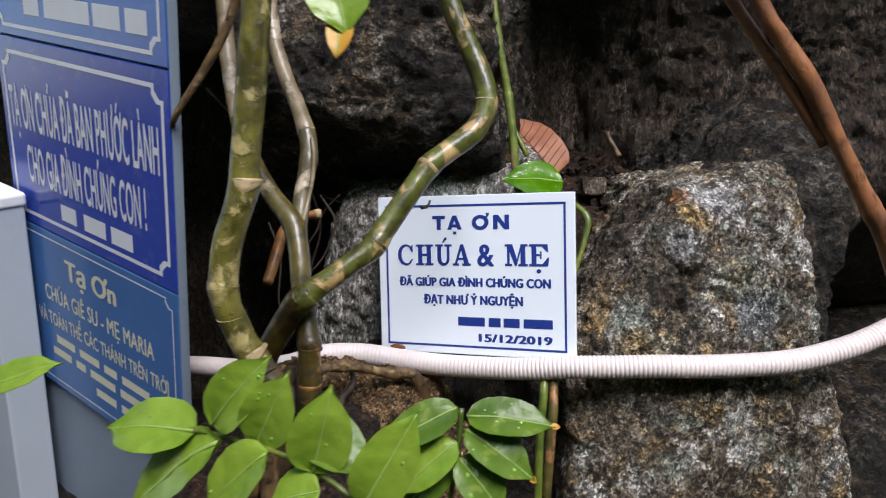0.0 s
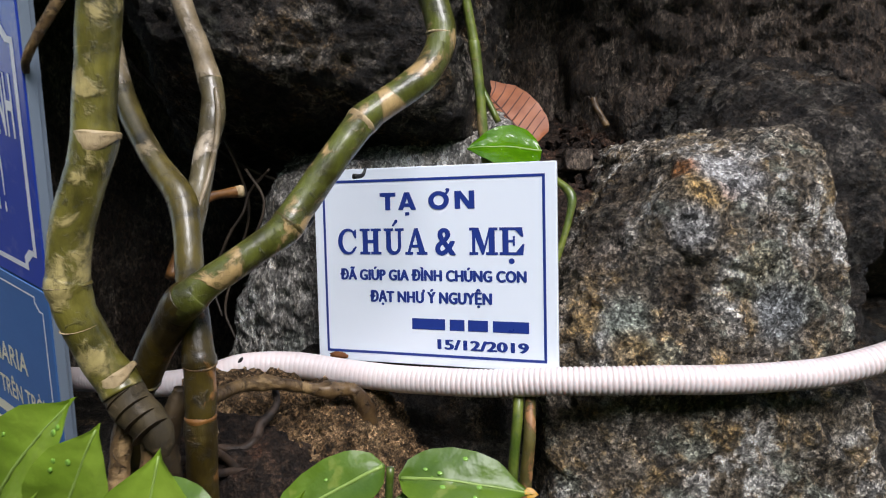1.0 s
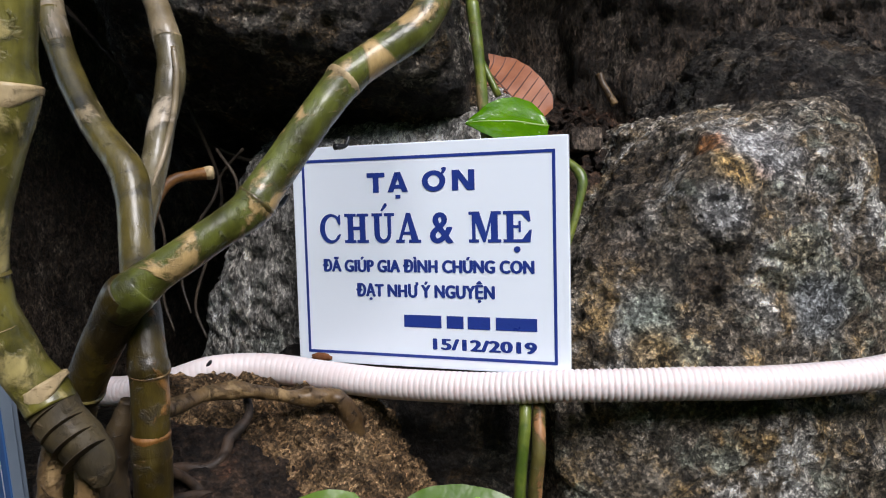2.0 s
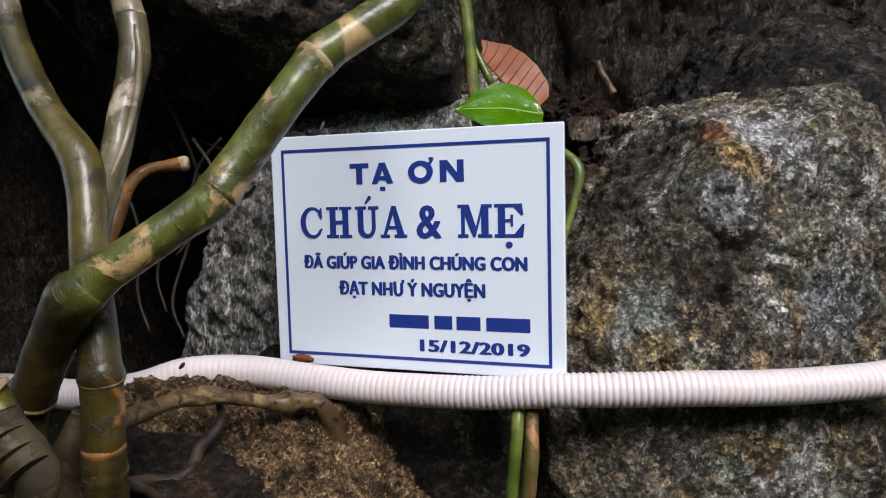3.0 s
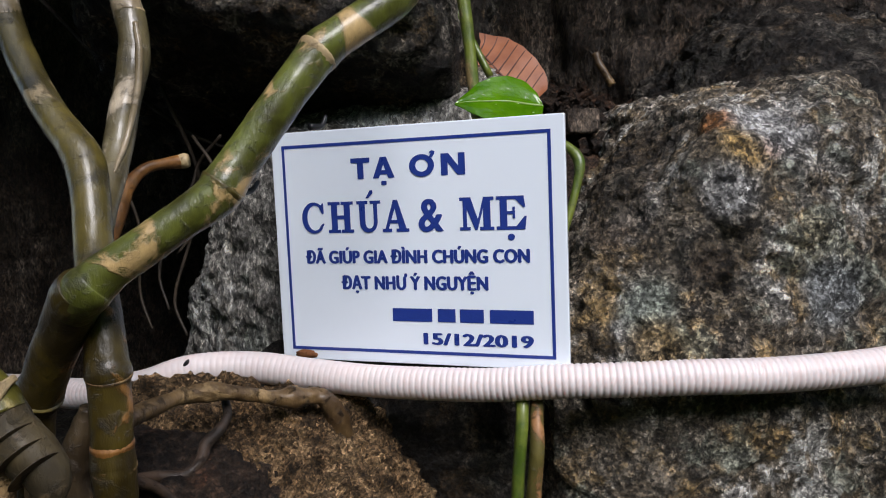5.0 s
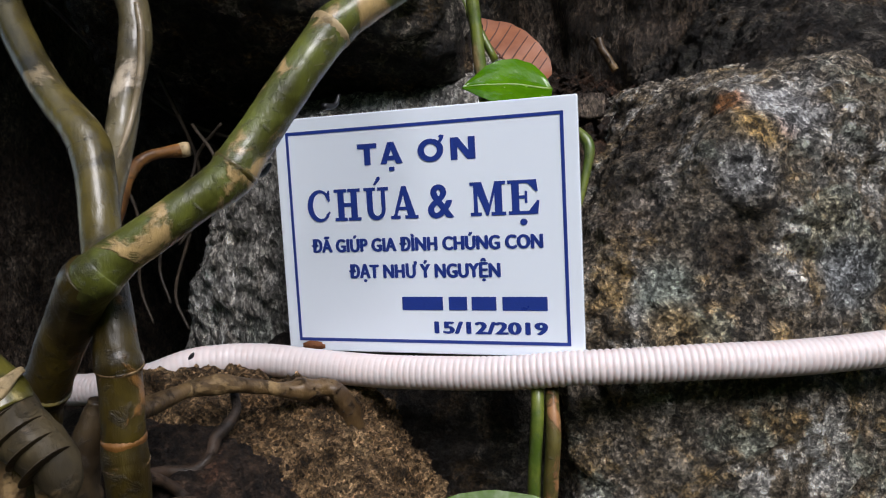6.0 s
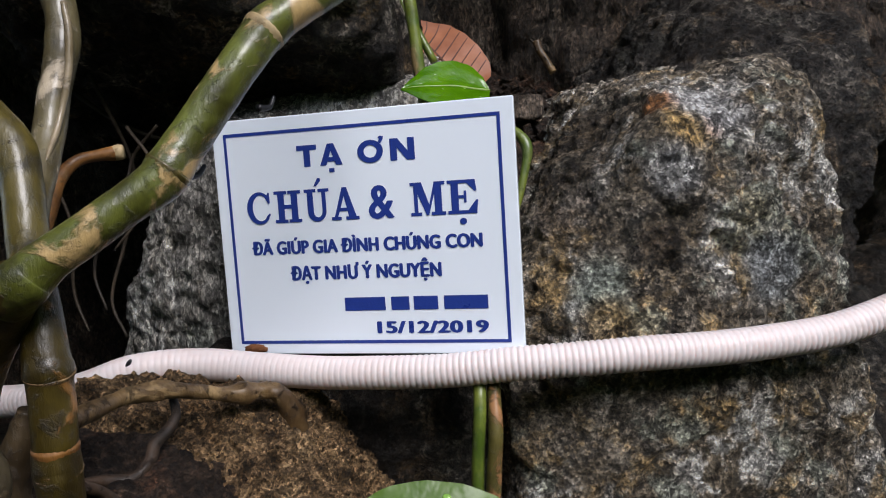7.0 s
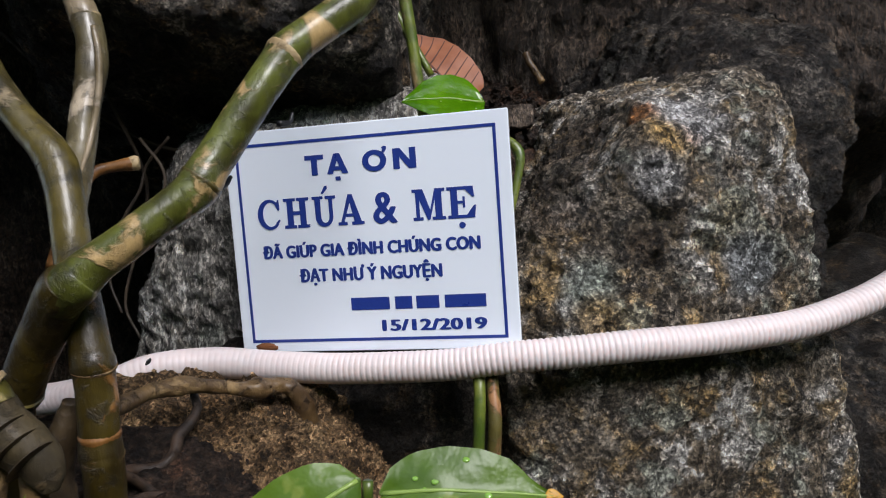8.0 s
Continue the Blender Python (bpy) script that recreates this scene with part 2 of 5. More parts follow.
M_CONDUIT = plain_material("conduit_plastic", (0.74, 0.655, 0.635), 0.38, 0.04, 25, 0.0001, 0.12, (0.55, 0.4, 0.36))
for node in M_CONDUIT.node_tree.nodes:
    if node.type == "BSDF_PRINCIPLED":
        node.inputs["Subsurface Weight"].default_value, node.inputs["Subsurface Scale"].default_value = 0.7, 0.006
        node.inputs["Subsurface Radius"].default_value = (1.0, 0.85, 0.8)
M_BLACK = plain_material("black_plastic", (0.012, 0.012, 0.014), 0.4)
M_RUST = plain_material("rust_fleck", (0.2, 0.07, 0.02), 0.7, 0.4, 200, 0.001)
M_BLUE_DEEP = plain_material("enamel_deep_blue", (0.022, 0.055, 0.36), 0.16, 0.15, 20, 0.0001, 0.25, (0.3, 0.33, 0.45))
M_BLUE_LIGHT = plain_material("enamel_mid_blue", (0.05, 0.14, 0.36), 0.18, 0.15, 20, 0.0001, 0.2, (0.03, 0.06, 0.15))
M_BLUE_TOP = plain_material("enamel_bright_blue", (0.04, 0.12, 0.45), 0.18, 0.15, 20, 0.0001, 0.2, (0.2, 0.25, 0.4))
M_LETTER = plain_material("letter_white", (0.68, 0.7, 0.74), 0.35, 0.08, 60)
M_LETTER_CREAM = plain_material("letter_cream", (0.62, 0.6, 0.45), 0.35, 0.08, 60)
M_BOARD = plain_material("board_grey_paint", (0.2, 0.25, 0.31), 0.4, 0.12, 15, 0.0003, 0.3, (0.1, 0.12, 0.14))
M_POST = plain_material("post_grey_metal", (0.42, 0.47, 0.53), 0.4, 0.06, 14, 0.0002, 0.25, (0.3, 0.33, 0.37))
M_POST_CAP = plain_material("post_cap_white", (0.75, 0.78, 0.8), 0.4, 0.05, 14)
M_SKY_BLOCK = leaf_material("sky_block_green", (0.02, 0.05, 0.01), (0.07, 0.13, 0.03), 0.5)
M_GROUND = rock_material("ground_soil", (0.03, 0.022, 0.016), (0.1, 0.075, 0.05), (0.2, 0.16, 0.12), (0.16, 0.1, 0.05), 0.4, 0.3, 0.2, 0.6)


# ---- mesh helpers ----
def mesh_from(name, verts, faces, mat, smooth=True):
    me = bpy.data.meshes.new(name)
    me.from_pydata([tuple(v) for v in verts], [], faces)
    me.materials.append(mat)
    if smooth:
        me.polygons.foreach_set("use_smooth", [True] * len(me.polygons))
    me.update()
    return me


def part(name, bm, mat, parent=None, label="", smooth=True):
    """Link a bmesh (or a finished mesh) as one object, under a parent if given."""
    if isinstance(bm, bpy.types.Mesh):
        me = bm
    else:
        me = bpy.data.meshes.new(name)
        bm.to_mesh(me)
        bm.free()
        me.materials.append(mat)
        me.polygons.foreach_set("use_smooth", [smooth] * len(me.polygons))
    ob = new(name, me)
    if parent is not None:
        ob.parent = parent
    return tagged(ob, label)


def thing(name, label, category, group="", at=None):
    """An Empty at the base of a thing of several parts."""
    e = new(name)
    e.empty_display_size = 0.02
    if at is not None:
        e.matrix_world = at
    return tagged(e, label, category, group)


def spline(points, steps=8):
    """Catmull-Rom through rows of any width."""
    p = [Vector(q) for q in points]
    p = [p[0] * 2 - p[1], *p, p[-1] * 2 - p[-2]]
    out = []
    for i in range(1, len(p) - 2):
        a, b, c, d = p[i - 1:i + 3]
        for k in range(steps):
            t = k / steps
            out.append(0.5 * ((2 * b) + (c - a) * t + (2 * a - 5 * b + 4 * c - d) * t * t + (3 * b - a - 3 * c + d) * t ** 3))
    out.append(p[-2])
    return out


def np_rows(rows):
    return [np.array(r, float) for r in rows]


def curve_rows(points, steps):
    """Catmull-Rom for rows (x, y, z, radius)."""
    p = np_rows(points)
    p = [2 * p[0] - p[1], *p, 2 * p[-1] - p[-2]]
    out = []
    for i in range(1, len(p) - 2):
        a, b, c, d = p[i - 1:i + 3]
        for k in range(steps):
            t = k / steps
            out.append(0.5 * ((2 * b) + (c - a) * t + (2 * a - 5 * b + 4 * c - d) * t * t + (3 * b - a - 3 * c + d) * t ** 3))
    out.append(p[-2])
    return out


def tube(name, rows, mat, sides=20, steps=10, wobble=0.0, seed=0, capped=True):
    """A round, tapering stem along rows of (x, y, z, radius)."""
    c = curve_rows(rows, steps)
    verts, faces = [], []
    up = Vector((0.3, 0.2, 1)).normalized()
    for i, r in enumerate(c):
        a, b = c[max(0, i - 1)], c[min(len(c) - 1, i + 1)]
        d = Vector(b[:3] - a[:3]).normalized()
        up = (up - d * up.dot(d))
        if up.length < 1e-4:
            up = d.orthogonal()
        up.normalize()
        side = d.cross(up)
        for k in range(sides):
            ang = 2 * math.pi * k / sides
            w = up * math.cos(ang) + side * math.sin(ang)
            q = Vector(r[:3])
            rad = max(r[3], 0.0004)
            if wobble:
                rad *= 1 + wobble * noise.noise((q + w * rad) * 55 + Vector((seed, 0, 0))) + 0.4 * wobble * noise.noise((q + w * rad) * 190)
            verts.append(q + w * rad)
    n = len(c)
    for i in range(n - 1):
        for k in range(sides):
            k2 = (k + 1) % sides
            faces.append((i * sides + k, i * sides + k2, (i + 1) * sides + k2, (i + 1) * sides + k))
    if capped:
        faces += [tuple(range(sides))[::-1], tuple((n - 1) * sides + k for k in range(sides))]
    return mesh_from(name, verts, faces, mat)


def boulder(name, centre, planes, mat, rough=0.02, fine=0.006, seed=0, level=6, sharp=9.0, label="", chips=0.5, category="rock", knobs=()):
    """A rock about its centre, cut by planes (normal, point on it), its faces broken by ridges, dents and pits.
    knobs: swellings and hollows as (place, radius, height)."""
    bm = bmesh.new()
    bmesh.ops.create_icosphere(bm, subdivisions=level, radius=1)
    c = Vector(centre)
    cuts = []
    for nrm, pt in planes:
        nv = Vector(nrm).normalized()
        cuts.append((nv, max(0.01, nv.dot(Vector(pt) - c))))
    off = Vector((seed * 7.3, seed * 3.1, seed * 5.7))
    knobs = [(Vector(at), r, h) for at, r, h in knobs]
    for v in bm.verts:
        d = v.co.normalized()
        s, out = 0.0, Vector((0, 0, 0))
        for nv, h in cuts:
            k = nv.dot(d) / h
            if k > 0:
                s += k ** sharp
                out += nv * (k ** (sharp - 1) / h)
        r = s ** (-1 / sharp) if s > 0 else 0.5
        out = out.normalized() if s > 0 else d
        p = c + d * r
        q = p + off
        bend = Vector((noise.noise(q * 20), noise.noise(q * 20 + Vector((9, 0, 0))), noise.noise(q * 20 + Vector((0, 9, 0)))))
        w = q + 0.02 * bend
        e = rough * 0.6 * noise.fractal(q * 7, 1.0, 2.0, 3)
        cell = noise.voronoi(w * 17)[0]
        e += rough * chips * 0.9 * (min(cell[1] - cell[0], 0.35) - 0.2)
        cell = noise.voronoi((q + 0.012 * bend) * 48)[0]
        e += rough * 0.45 * chips * (min(cell[1] - cell[0], 0.35) - 0.2)
        e += fine * 0.8 * noise.fractal(w * 55, 0.8, 2.1, 4)
        e -= fine * 0.9 * max(0.0, noise.noise(w * 80) - 0.12)
        e += fine * 0.35 * noise.fractal(q * 210, 0.8, 2.0, 2)
        for at, kr, kh in knobs:
            u = (p + 0.006 * bend - at).length / kr
            if u < 1:
                e += kh * (1 - u * u) ** 2 if kh < 0 else kh * min(1, 2.2 * (1 - u))
        v.co = p + out * e - c
    ob = part(name, bm, mat, None)
    ob.location = c
    return tagged(ob, label, category)


def blade(t, full, drip):
    """Half the breadth of a leaf at t along it; a drip tip draws its end out."""
    if t <= 0 or t >= 1:
        return 0.0
    if drip and t > 0.74:
        return math.sin(math.pi * 0.74 ** 0.75) ** full * ((1 - t) / 0.26) ** 1.35
    return math.sin(math.pi * t ** 0.75) ** full * (1 - 0.35 * max(0, t - 0.72) / 0.28)


def leaf_mesh(name, length, width, mat, curl=0.12, fold=0.18, rows=18, cols=8, seed=0, full=0.7, drip=False):
    """A leaf blade along +x from its base, midrib slightly sunk, both sides of a thin sheet."""
    top, faces = [], []
    for i in range(rows + 1):
        t = i / rows
        w = width * 0.5 * blade(t, full, drip)
        for j in range(cols + 1):
            s = 2 * j / cols - 1
            y = s * w
            z = fold * abs(y) + curl * length * (t * (1 - t)) - curl * length * 0.9 * t * t
            z += 0.03 * length * noise.noise(Vector((t * 3, s * 1.5, seed * 3.7)))
            z += 0.006 * length * math.cos(t * 34 + abs(s) * 6)
            top.append(Vector((t * length, y, z)))
    m = cols + 1
    verts = top + [v - Vector((0, 0, 0.0004)) for v in top]
    k = len(top)
    for i in range(rows):
        for j in range(cols):
            a = i * m + j
            faces.append((a, a + m, a + m + 1, a + 1)[::-1])
            faces.append((k + a, k + a + m, k + a + m + 1, k + a + 1))
    return mesh_from(name, verts, faces, mat)


def box_bm(sx, sy, sz, bevel=0.0, segs=2):
    bm = bmesh.new()
    bmesh.ops.create_cube(bm, size=1, matrix=Matrix.Diagonal((sx, sy, sz, 1)))
    if bevel:
        bmesh.ops.bevel(bm, geom=bm.edges[:] + bm.verts[:], offset=bevel, segments=segs, affect="EDGES", profile=0.5)
    return bm


def frame_axes(origin, right, up):
    """A pose whose x runs right, z up along a panel, and y into it."""
    x = Vector(right).normalized()
    z = Vector(up)
    z = (z - x * z.dot(x)).normalized()
    y = z.cross(x)
    m = Matrix((x, y, z)).transposed().to_4x4()
    m.translation = Vector(origin)
    return m


def glyphs(body, spacing=1.0):
    cu = bpy.data.curves.new("writing", "FONT")
    cu.body, cu.size, cu.extrude, cu.resolution_u, cu.space_character = body, 1.0, 0.0, 3, spacing
    tmp = new("writing", cu)
    bpy.context.view_layer.update()
    me = bpy.data.meshes.new_from_object(tmp.evaluated_get(bpy.context.evaluated_depsgraph_get()))
    bpy.data.objects.remove(tmp)
    bpy.data.curves.remove(cu)
    return me


CAP = max(v.co.y for v in glyphs("H").vertices)


def letter_groups(src, polys):
    """The polygons of a line of writing, sorted into letters with their accents."""
    root = list(range(len(src)))

    def find(k):
        while root[k] != k:
            root[k] = root[root[k]]
            k = root[k]
        return k
    for f in polys:
        for k in f[1:]:
            root[find(k)] = find(f[0])
    bits = {}
    for f in polys:
        bits.setdefault(find(f[0]), []).append(f)
    spans = sorted([min(src[k].x for f in fs for k in f), max(src[k].x for f in fs for k in f), fs] for fs in bits.values())
    out = []
    for lo, hi, fs in sorted(spans, key=lambda s: s[0] - s[1]):
        for g in out:
            if min(hi, g[1]) - max(lo, g[0]) > 0.45 * (hi - lo):
                g[2].extend(fs)
                break
        else:
            out.append([lo, hi, list(fs)])
    return [g[2] for g in out]


def writing(name, body, x0, x1, z0, cap, mat, parent, label="", bold=0.02, lift=0.0003, slant=0.0, spacing=1.03):
    """Letters on a panel from x0 to x1 on the base line z0, with that capital height; bold ones are struck several times side by side."""
    plain = body.replace("Ơ", "O").replace("Ớ", "Ó").replace("Ờ", "Ò")
    me = glyphs(plain, spacing)
    src = [v.co.copy() for v in me.vertices]
    polys = [tuple(p.vertices) for p in me.polygons]
    bpy.data.meshes.remove(me)
    lo, hi = min(v.x for v in src), max(v.x for v in src)
    for i, ch in enumerate(body):
        if ch in "ƠỚỜ":
            edge = max(v.co.x for v in glyphs(plain[:i + 1], spacing).vertices)
            n = len(src)
            for x, y in ((-0.10, 0.60), (-0.055, 0.66), (0.0, 0.72), (0.012, 0.80), (0.09, 0.80), (0.085, 0.71), (0.045, 0.63), (-0.02, 0.56)):
                src.append(Vector((edge + x, y / 0.73 * CAP, 0)))
            polys.append(tuple(range(n, n + 8)))
    b = bold * 1.6
    strikes = [(-b, 0), (-b / 2, b * 0.35), (0, -b * 0.35), (b / 2, b * 0.35), (b, 0)] if bold else [(0, 0)]
    k = (x1 - x0) / (hi - lo + 2 * b * bool(bold))
    for group in letter_groups(src, polys):
        used = sorted({q for f in group for q in f})
        index = {q: i for i, q in enumerate(used)}
        verts, faces = [], []
        for i, (dx, dy) in enumerate(strikes):
            n = len(verts)
            for q in used:
                y = (src[q].y + dy) / CAP * cap
                verts.append((x0 + (src[q].x - lo + b + dx) * k + slant * y, -lift - 0.00004 * i, z0 + y))
            faces += [tuple(n + index[q] for q in f) for f in group]
        part("letter", mesh_from("letter", verts, faces, mat, False), mat, parent)


def bars(name, spans, z0, h, mat, parent, lift=0.0003):
    """Plain bars where a line of unreadable or private writing stands."""
    for a, b in spans:
        part(name, mesh_from(name, [(a, -lift, z0), (b, -lift, z0), (b, -lift, z0 + h), (a, -lift, z0 + h)], [(0, 1, 2, 3)], mat, False), mat, parent)


def border(name, x0, x1, z0, z1, w, mat, parent, lift=0.0003, notch=0.0):
    """A thin printed frame line, with stepped corners if notch is given."""
    def loop(d):
        a, b, c, e = x0 + d, x1 - d, z0 + d, z1 - d
        if not notch:
            return [(a, c), (b, c), (b, e), (a, e)]
        g = notch
        return [(a + g, c), (b - g, c), (b - g, c + g * 0.45), (b - g * 0.45, c + g), (b, c + g), (b, e - g), (b - g * 0.45, e - g), (b - g, e - g * 0.45),
                (b - g, e), (a + g, e), (a + g, e - g * 0.45), (a + g * 0.45, e - g), (a, e - g), (a, c + g), (a + g * 0.45, c + g), (a + g, c + g * 0.45)]
    o, i = loop(0), loop(w)
    n = len(o)
    verts = [(x, -lift, z) for x, z in o + i]
    faces = [(k, (k + 1) % n, n + (k + 1) % n, n + k) for k in range(n)]
    return part(name, mesh_from(name, verts, faces, mat, False), mat, parent)


# ---- the large structure: ground, rock face ----
def ground():
    verts, faces, n = [], [], 60
    for i in range(n + 1):
        for j in range(n + 1):
            x, y = (i / n - 0.5), (j / n - 0.5)
            x, y = 60 * x * abs(x) * 2, 60 * y * abs(y) * 2
            verts.append((x, y, 0.02 * noise.fractal(Vector((x, y, 0)) * 1.3, 1, 2, 4)))
    for i in range(n):
        for j in range(n):
            a = i * (n + 1) + j
            faces.append((a, a + n + 1, a + n + 2, a + 1))
    tagged(part("ground", mesh_from("ground", verts, faces, M_GROUND), M_GROUND), "damp brown earth in front of the grotto", "ground", kind="structure")


def rock_face():
    """The broken face of the grotto behind all boulders, deep in the hollows; its overhead lean is unseen, added for
    shade.
    """
    verts, faces, nx, nz = [], [], 150, 130
    for j in range(nz + 1):
        for i in range(nx + 1):
            x, z = -1.6 + 3.4 * i / nx, -0.1 + 2.6 * j / nz
            q = Vector((x, 0.3, z))
            y = 1.42 - 0.8 * min(1, max(0, (z - 1.24) / 0.3)) ** 1.5 + 0.12 * noise.fractal(q * 2.2, 1, 2, 4)
            c = noise.voronoi(q * 3.5)[0]
            y -= 0.1 * (c[1] - c[0]) + 0.02 * noise.fractal(q * 18, 1, 2, 4)
            verts.append((x, y, z))
    for j in range(nz):
        for i in range(nx):
            a = j * (nx + 1) + i
            faces.append((a, a + 1, a + nx + 2, a + nx + 1))
    tagged(part("wall_rock", mesh_from("wall_rock", verts, faces, M_ROCK_SMOOTH), M_ROCK_SMOOTH), "dark damp rock face of the grotto with an unseen shading lip", "rock wall", kind="structure")


def sky_block_wall():
    """An unseen green wall behind the viewer, added to keep out the low sky."""
    verts, faces, n, h = [], [], 120, 24
    for j in range(h + 1):
        for i in range(n + 1):
            ang = math.pi * (1.02 + 0.96 * i / n)
            z = 2.9 * j / h - 0.1
            q = Vector((math.cos(ang) * 3, math.sin(ang) * 3, z))
            r = 3.0 + 0.35 * noise.fractal(q * 1.3, 1, 2, 4) + 0.12 * noise.noise(q * 6)
            verts.append((math.cos(ang) * r, math.sin(ang) * r + 0.6, z))
    for j in range(h):
        for i in range(n):
            a = j * (n + 1) + i
            faces.append((a, a + 1, a + n + 2, a + n + 1))
    tagged(part("wall_sky_block", mesh_from("wall_sky_block", verts, faces, M_SKY_BLOCK), M_SKY_BLOCK), "unseen dark green wall added to block the low sky", "hedge", kind="structure")


ground()
rock_face()
sky_block_wall()

# the boulders, each cut by its own faces
boulder("boulder", (0.26, 0.82, 0.90), [
    ((0.24, -1, 0.0), (0.31, 0.674, 0.95)), ((-0.3, -1, 0.12), (0.20, 0.664, 0.91)), ((-0.62, -0.75, 0.2), (0.152, 0.692, 0.91)), ((-0.81, -0.1, 0.59), (0.188, 0.74, 0.979)),
    ((0.1, -0.8, 0.6), (0.25, 0.668, 1.0)), ((0, -0.51, 0.86), (0.27, 0.70, 1.027)), ((-0.1, -0.12, 1), (0.27, 0.71, 1.032)), ((1, -0.1, 0.17), (0.372, 0.70, 0.93)), ((0, -0.2, -1), (0.26, 0.7, 0.66)),
    ((-1, -0.15, 0.02), (0.116, 0.7, 0.80)), ((0, 1, 0), (0.2, 1.1, 0.9)), ((0.7, -0.7, 0.3), (0.35, 0.685, 0.98))],
    M_ROCK, 0.021, 0.0055, 1, 7, 34, "rough grey boulder crusted with pale lichen and ochre stains", 0.5, knobs=(
        ((0.225, 0.655, 0.968), 0.034, 0.0015), ((0.238, 0.663, 0.996), 0.024, 0.003), ((0.217, 0.655, 0.922), 0.022, -0.006), ((0.213, 0.656, 0.900), 0.02, -0.006), ((0.30, 0.672, 0.985), 0.014, -0.006),
        ((0.262, 0.662, 0.975), 0.012, -0.006), ((0.325, 0.68, 0.955), 0.025, -0.008), ((0.275, 0.664, 0.94), 0.03, 0.004), ((0.192, 0.668, 0.94), 0.022, 0.004), ((0.19, 0.70, 0.985), 0.02, -0.006)))
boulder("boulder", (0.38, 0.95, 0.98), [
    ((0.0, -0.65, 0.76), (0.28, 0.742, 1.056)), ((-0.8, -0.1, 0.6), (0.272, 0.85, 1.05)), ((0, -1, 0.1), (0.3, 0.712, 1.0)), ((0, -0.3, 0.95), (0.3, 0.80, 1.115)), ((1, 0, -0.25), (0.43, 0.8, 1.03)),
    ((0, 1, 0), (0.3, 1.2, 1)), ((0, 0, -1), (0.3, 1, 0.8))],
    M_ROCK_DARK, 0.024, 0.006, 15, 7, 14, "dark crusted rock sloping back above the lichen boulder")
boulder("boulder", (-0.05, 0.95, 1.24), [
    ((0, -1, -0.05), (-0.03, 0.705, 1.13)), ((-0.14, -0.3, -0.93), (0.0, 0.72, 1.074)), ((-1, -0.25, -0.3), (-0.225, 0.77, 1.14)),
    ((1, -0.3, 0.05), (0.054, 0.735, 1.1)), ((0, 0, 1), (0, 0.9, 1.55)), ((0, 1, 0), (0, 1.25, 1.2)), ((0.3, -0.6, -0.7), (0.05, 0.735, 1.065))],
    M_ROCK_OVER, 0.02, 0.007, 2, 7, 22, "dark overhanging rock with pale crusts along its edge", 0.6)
boulder("boulder", (-0.03, 0.98, 0.90), [
    ((-0.55, -0.83, -0.08), (-0.10, 0.785, 0.93)), ((0.1, -1, 0), (-0.05, 0.765, 0.93)), ((-0.95, 0, 0.3), (-0.160, 0.85, 0.90)),
    ((-0.2, -0.3, 1), (-0.09, 0.82, 1.03)), ((1, 0, 0), (0.12, 0.9, 0.9)), ((0, 1, 0), (0, 1.2, 0.9)), ((0, 0, -1), (0, 0.9, 0.6))],
    M_ROCK_GREY, 0.014, 0.006, 3, 7, 16, "pale grey streaked rock wedged behind the white plaque")
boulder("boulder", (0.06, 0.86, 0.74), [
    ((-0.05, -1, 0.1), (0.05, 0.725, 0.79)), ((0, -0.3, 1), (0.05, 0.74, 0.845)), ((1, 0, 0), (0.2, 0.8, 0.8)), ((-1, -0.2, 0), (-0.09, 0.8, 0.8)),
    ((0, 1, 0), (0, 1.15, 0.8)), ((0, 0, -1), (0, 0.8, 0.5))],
    M_ROCK_DARK, 0.022, 0.006, 4, 6, 9, "near-black rock under the white conduit")
boulder("boulder", (0.30, 1.25, 1.22), [
    ((0.05, -1, 0.12), (0.2, 1.06, 1.17)), ((-1, -0.2, 0), (-0.02, 1.1, 1.2)), ((0, -0.4, -0.9), (0.25, 1.08, 0.99)), ((1, -0.3, 0), (0.42, 1.1, 1.2)),
    ((0, 0, 1), (0, 1.2, 1.6)), ((0, 1, 0), (0, 1.5, 1.2))],
    M_ROCK_SMOOTH, 0.03, 0.004, 5, 6, 8, "smooth brown rock at the back of the hollow", 0.7)
boulder("boulder", (0.47, 1.0, 1.22), [
    ((-0.2, -1, -0.05), (0.40, 0.90, 1.13)), ((-0.85, -0.5, 0.05), (0.29, 0.918, 1.13)), ((0, -0.5, -0.85), (0.40, 0.85, 1.045)), ((1, -0.3, 0), (0.75, 1.0, 1.2)),
    ((0, 0, 1), (0, 1.0, 1.55)), ((0, 1, 0), (0, 1.3, 1.2))],
    M_ROCK_SMOOTH, 0.035, 0.009, 6, 6, 10, "dark craggy rock above the lichen boulder")
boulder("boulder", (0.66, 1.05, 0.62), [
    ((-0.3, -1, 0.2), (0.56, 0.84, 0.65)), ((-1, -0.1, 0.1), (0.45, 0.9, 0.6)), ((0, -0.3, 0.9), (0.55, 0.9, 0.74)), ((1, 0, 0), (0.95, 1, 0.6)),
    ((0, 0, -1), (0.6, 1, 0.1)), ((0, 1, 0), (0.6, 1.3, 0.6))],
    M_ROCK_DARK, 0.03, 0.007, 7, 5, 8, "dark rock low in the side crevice")
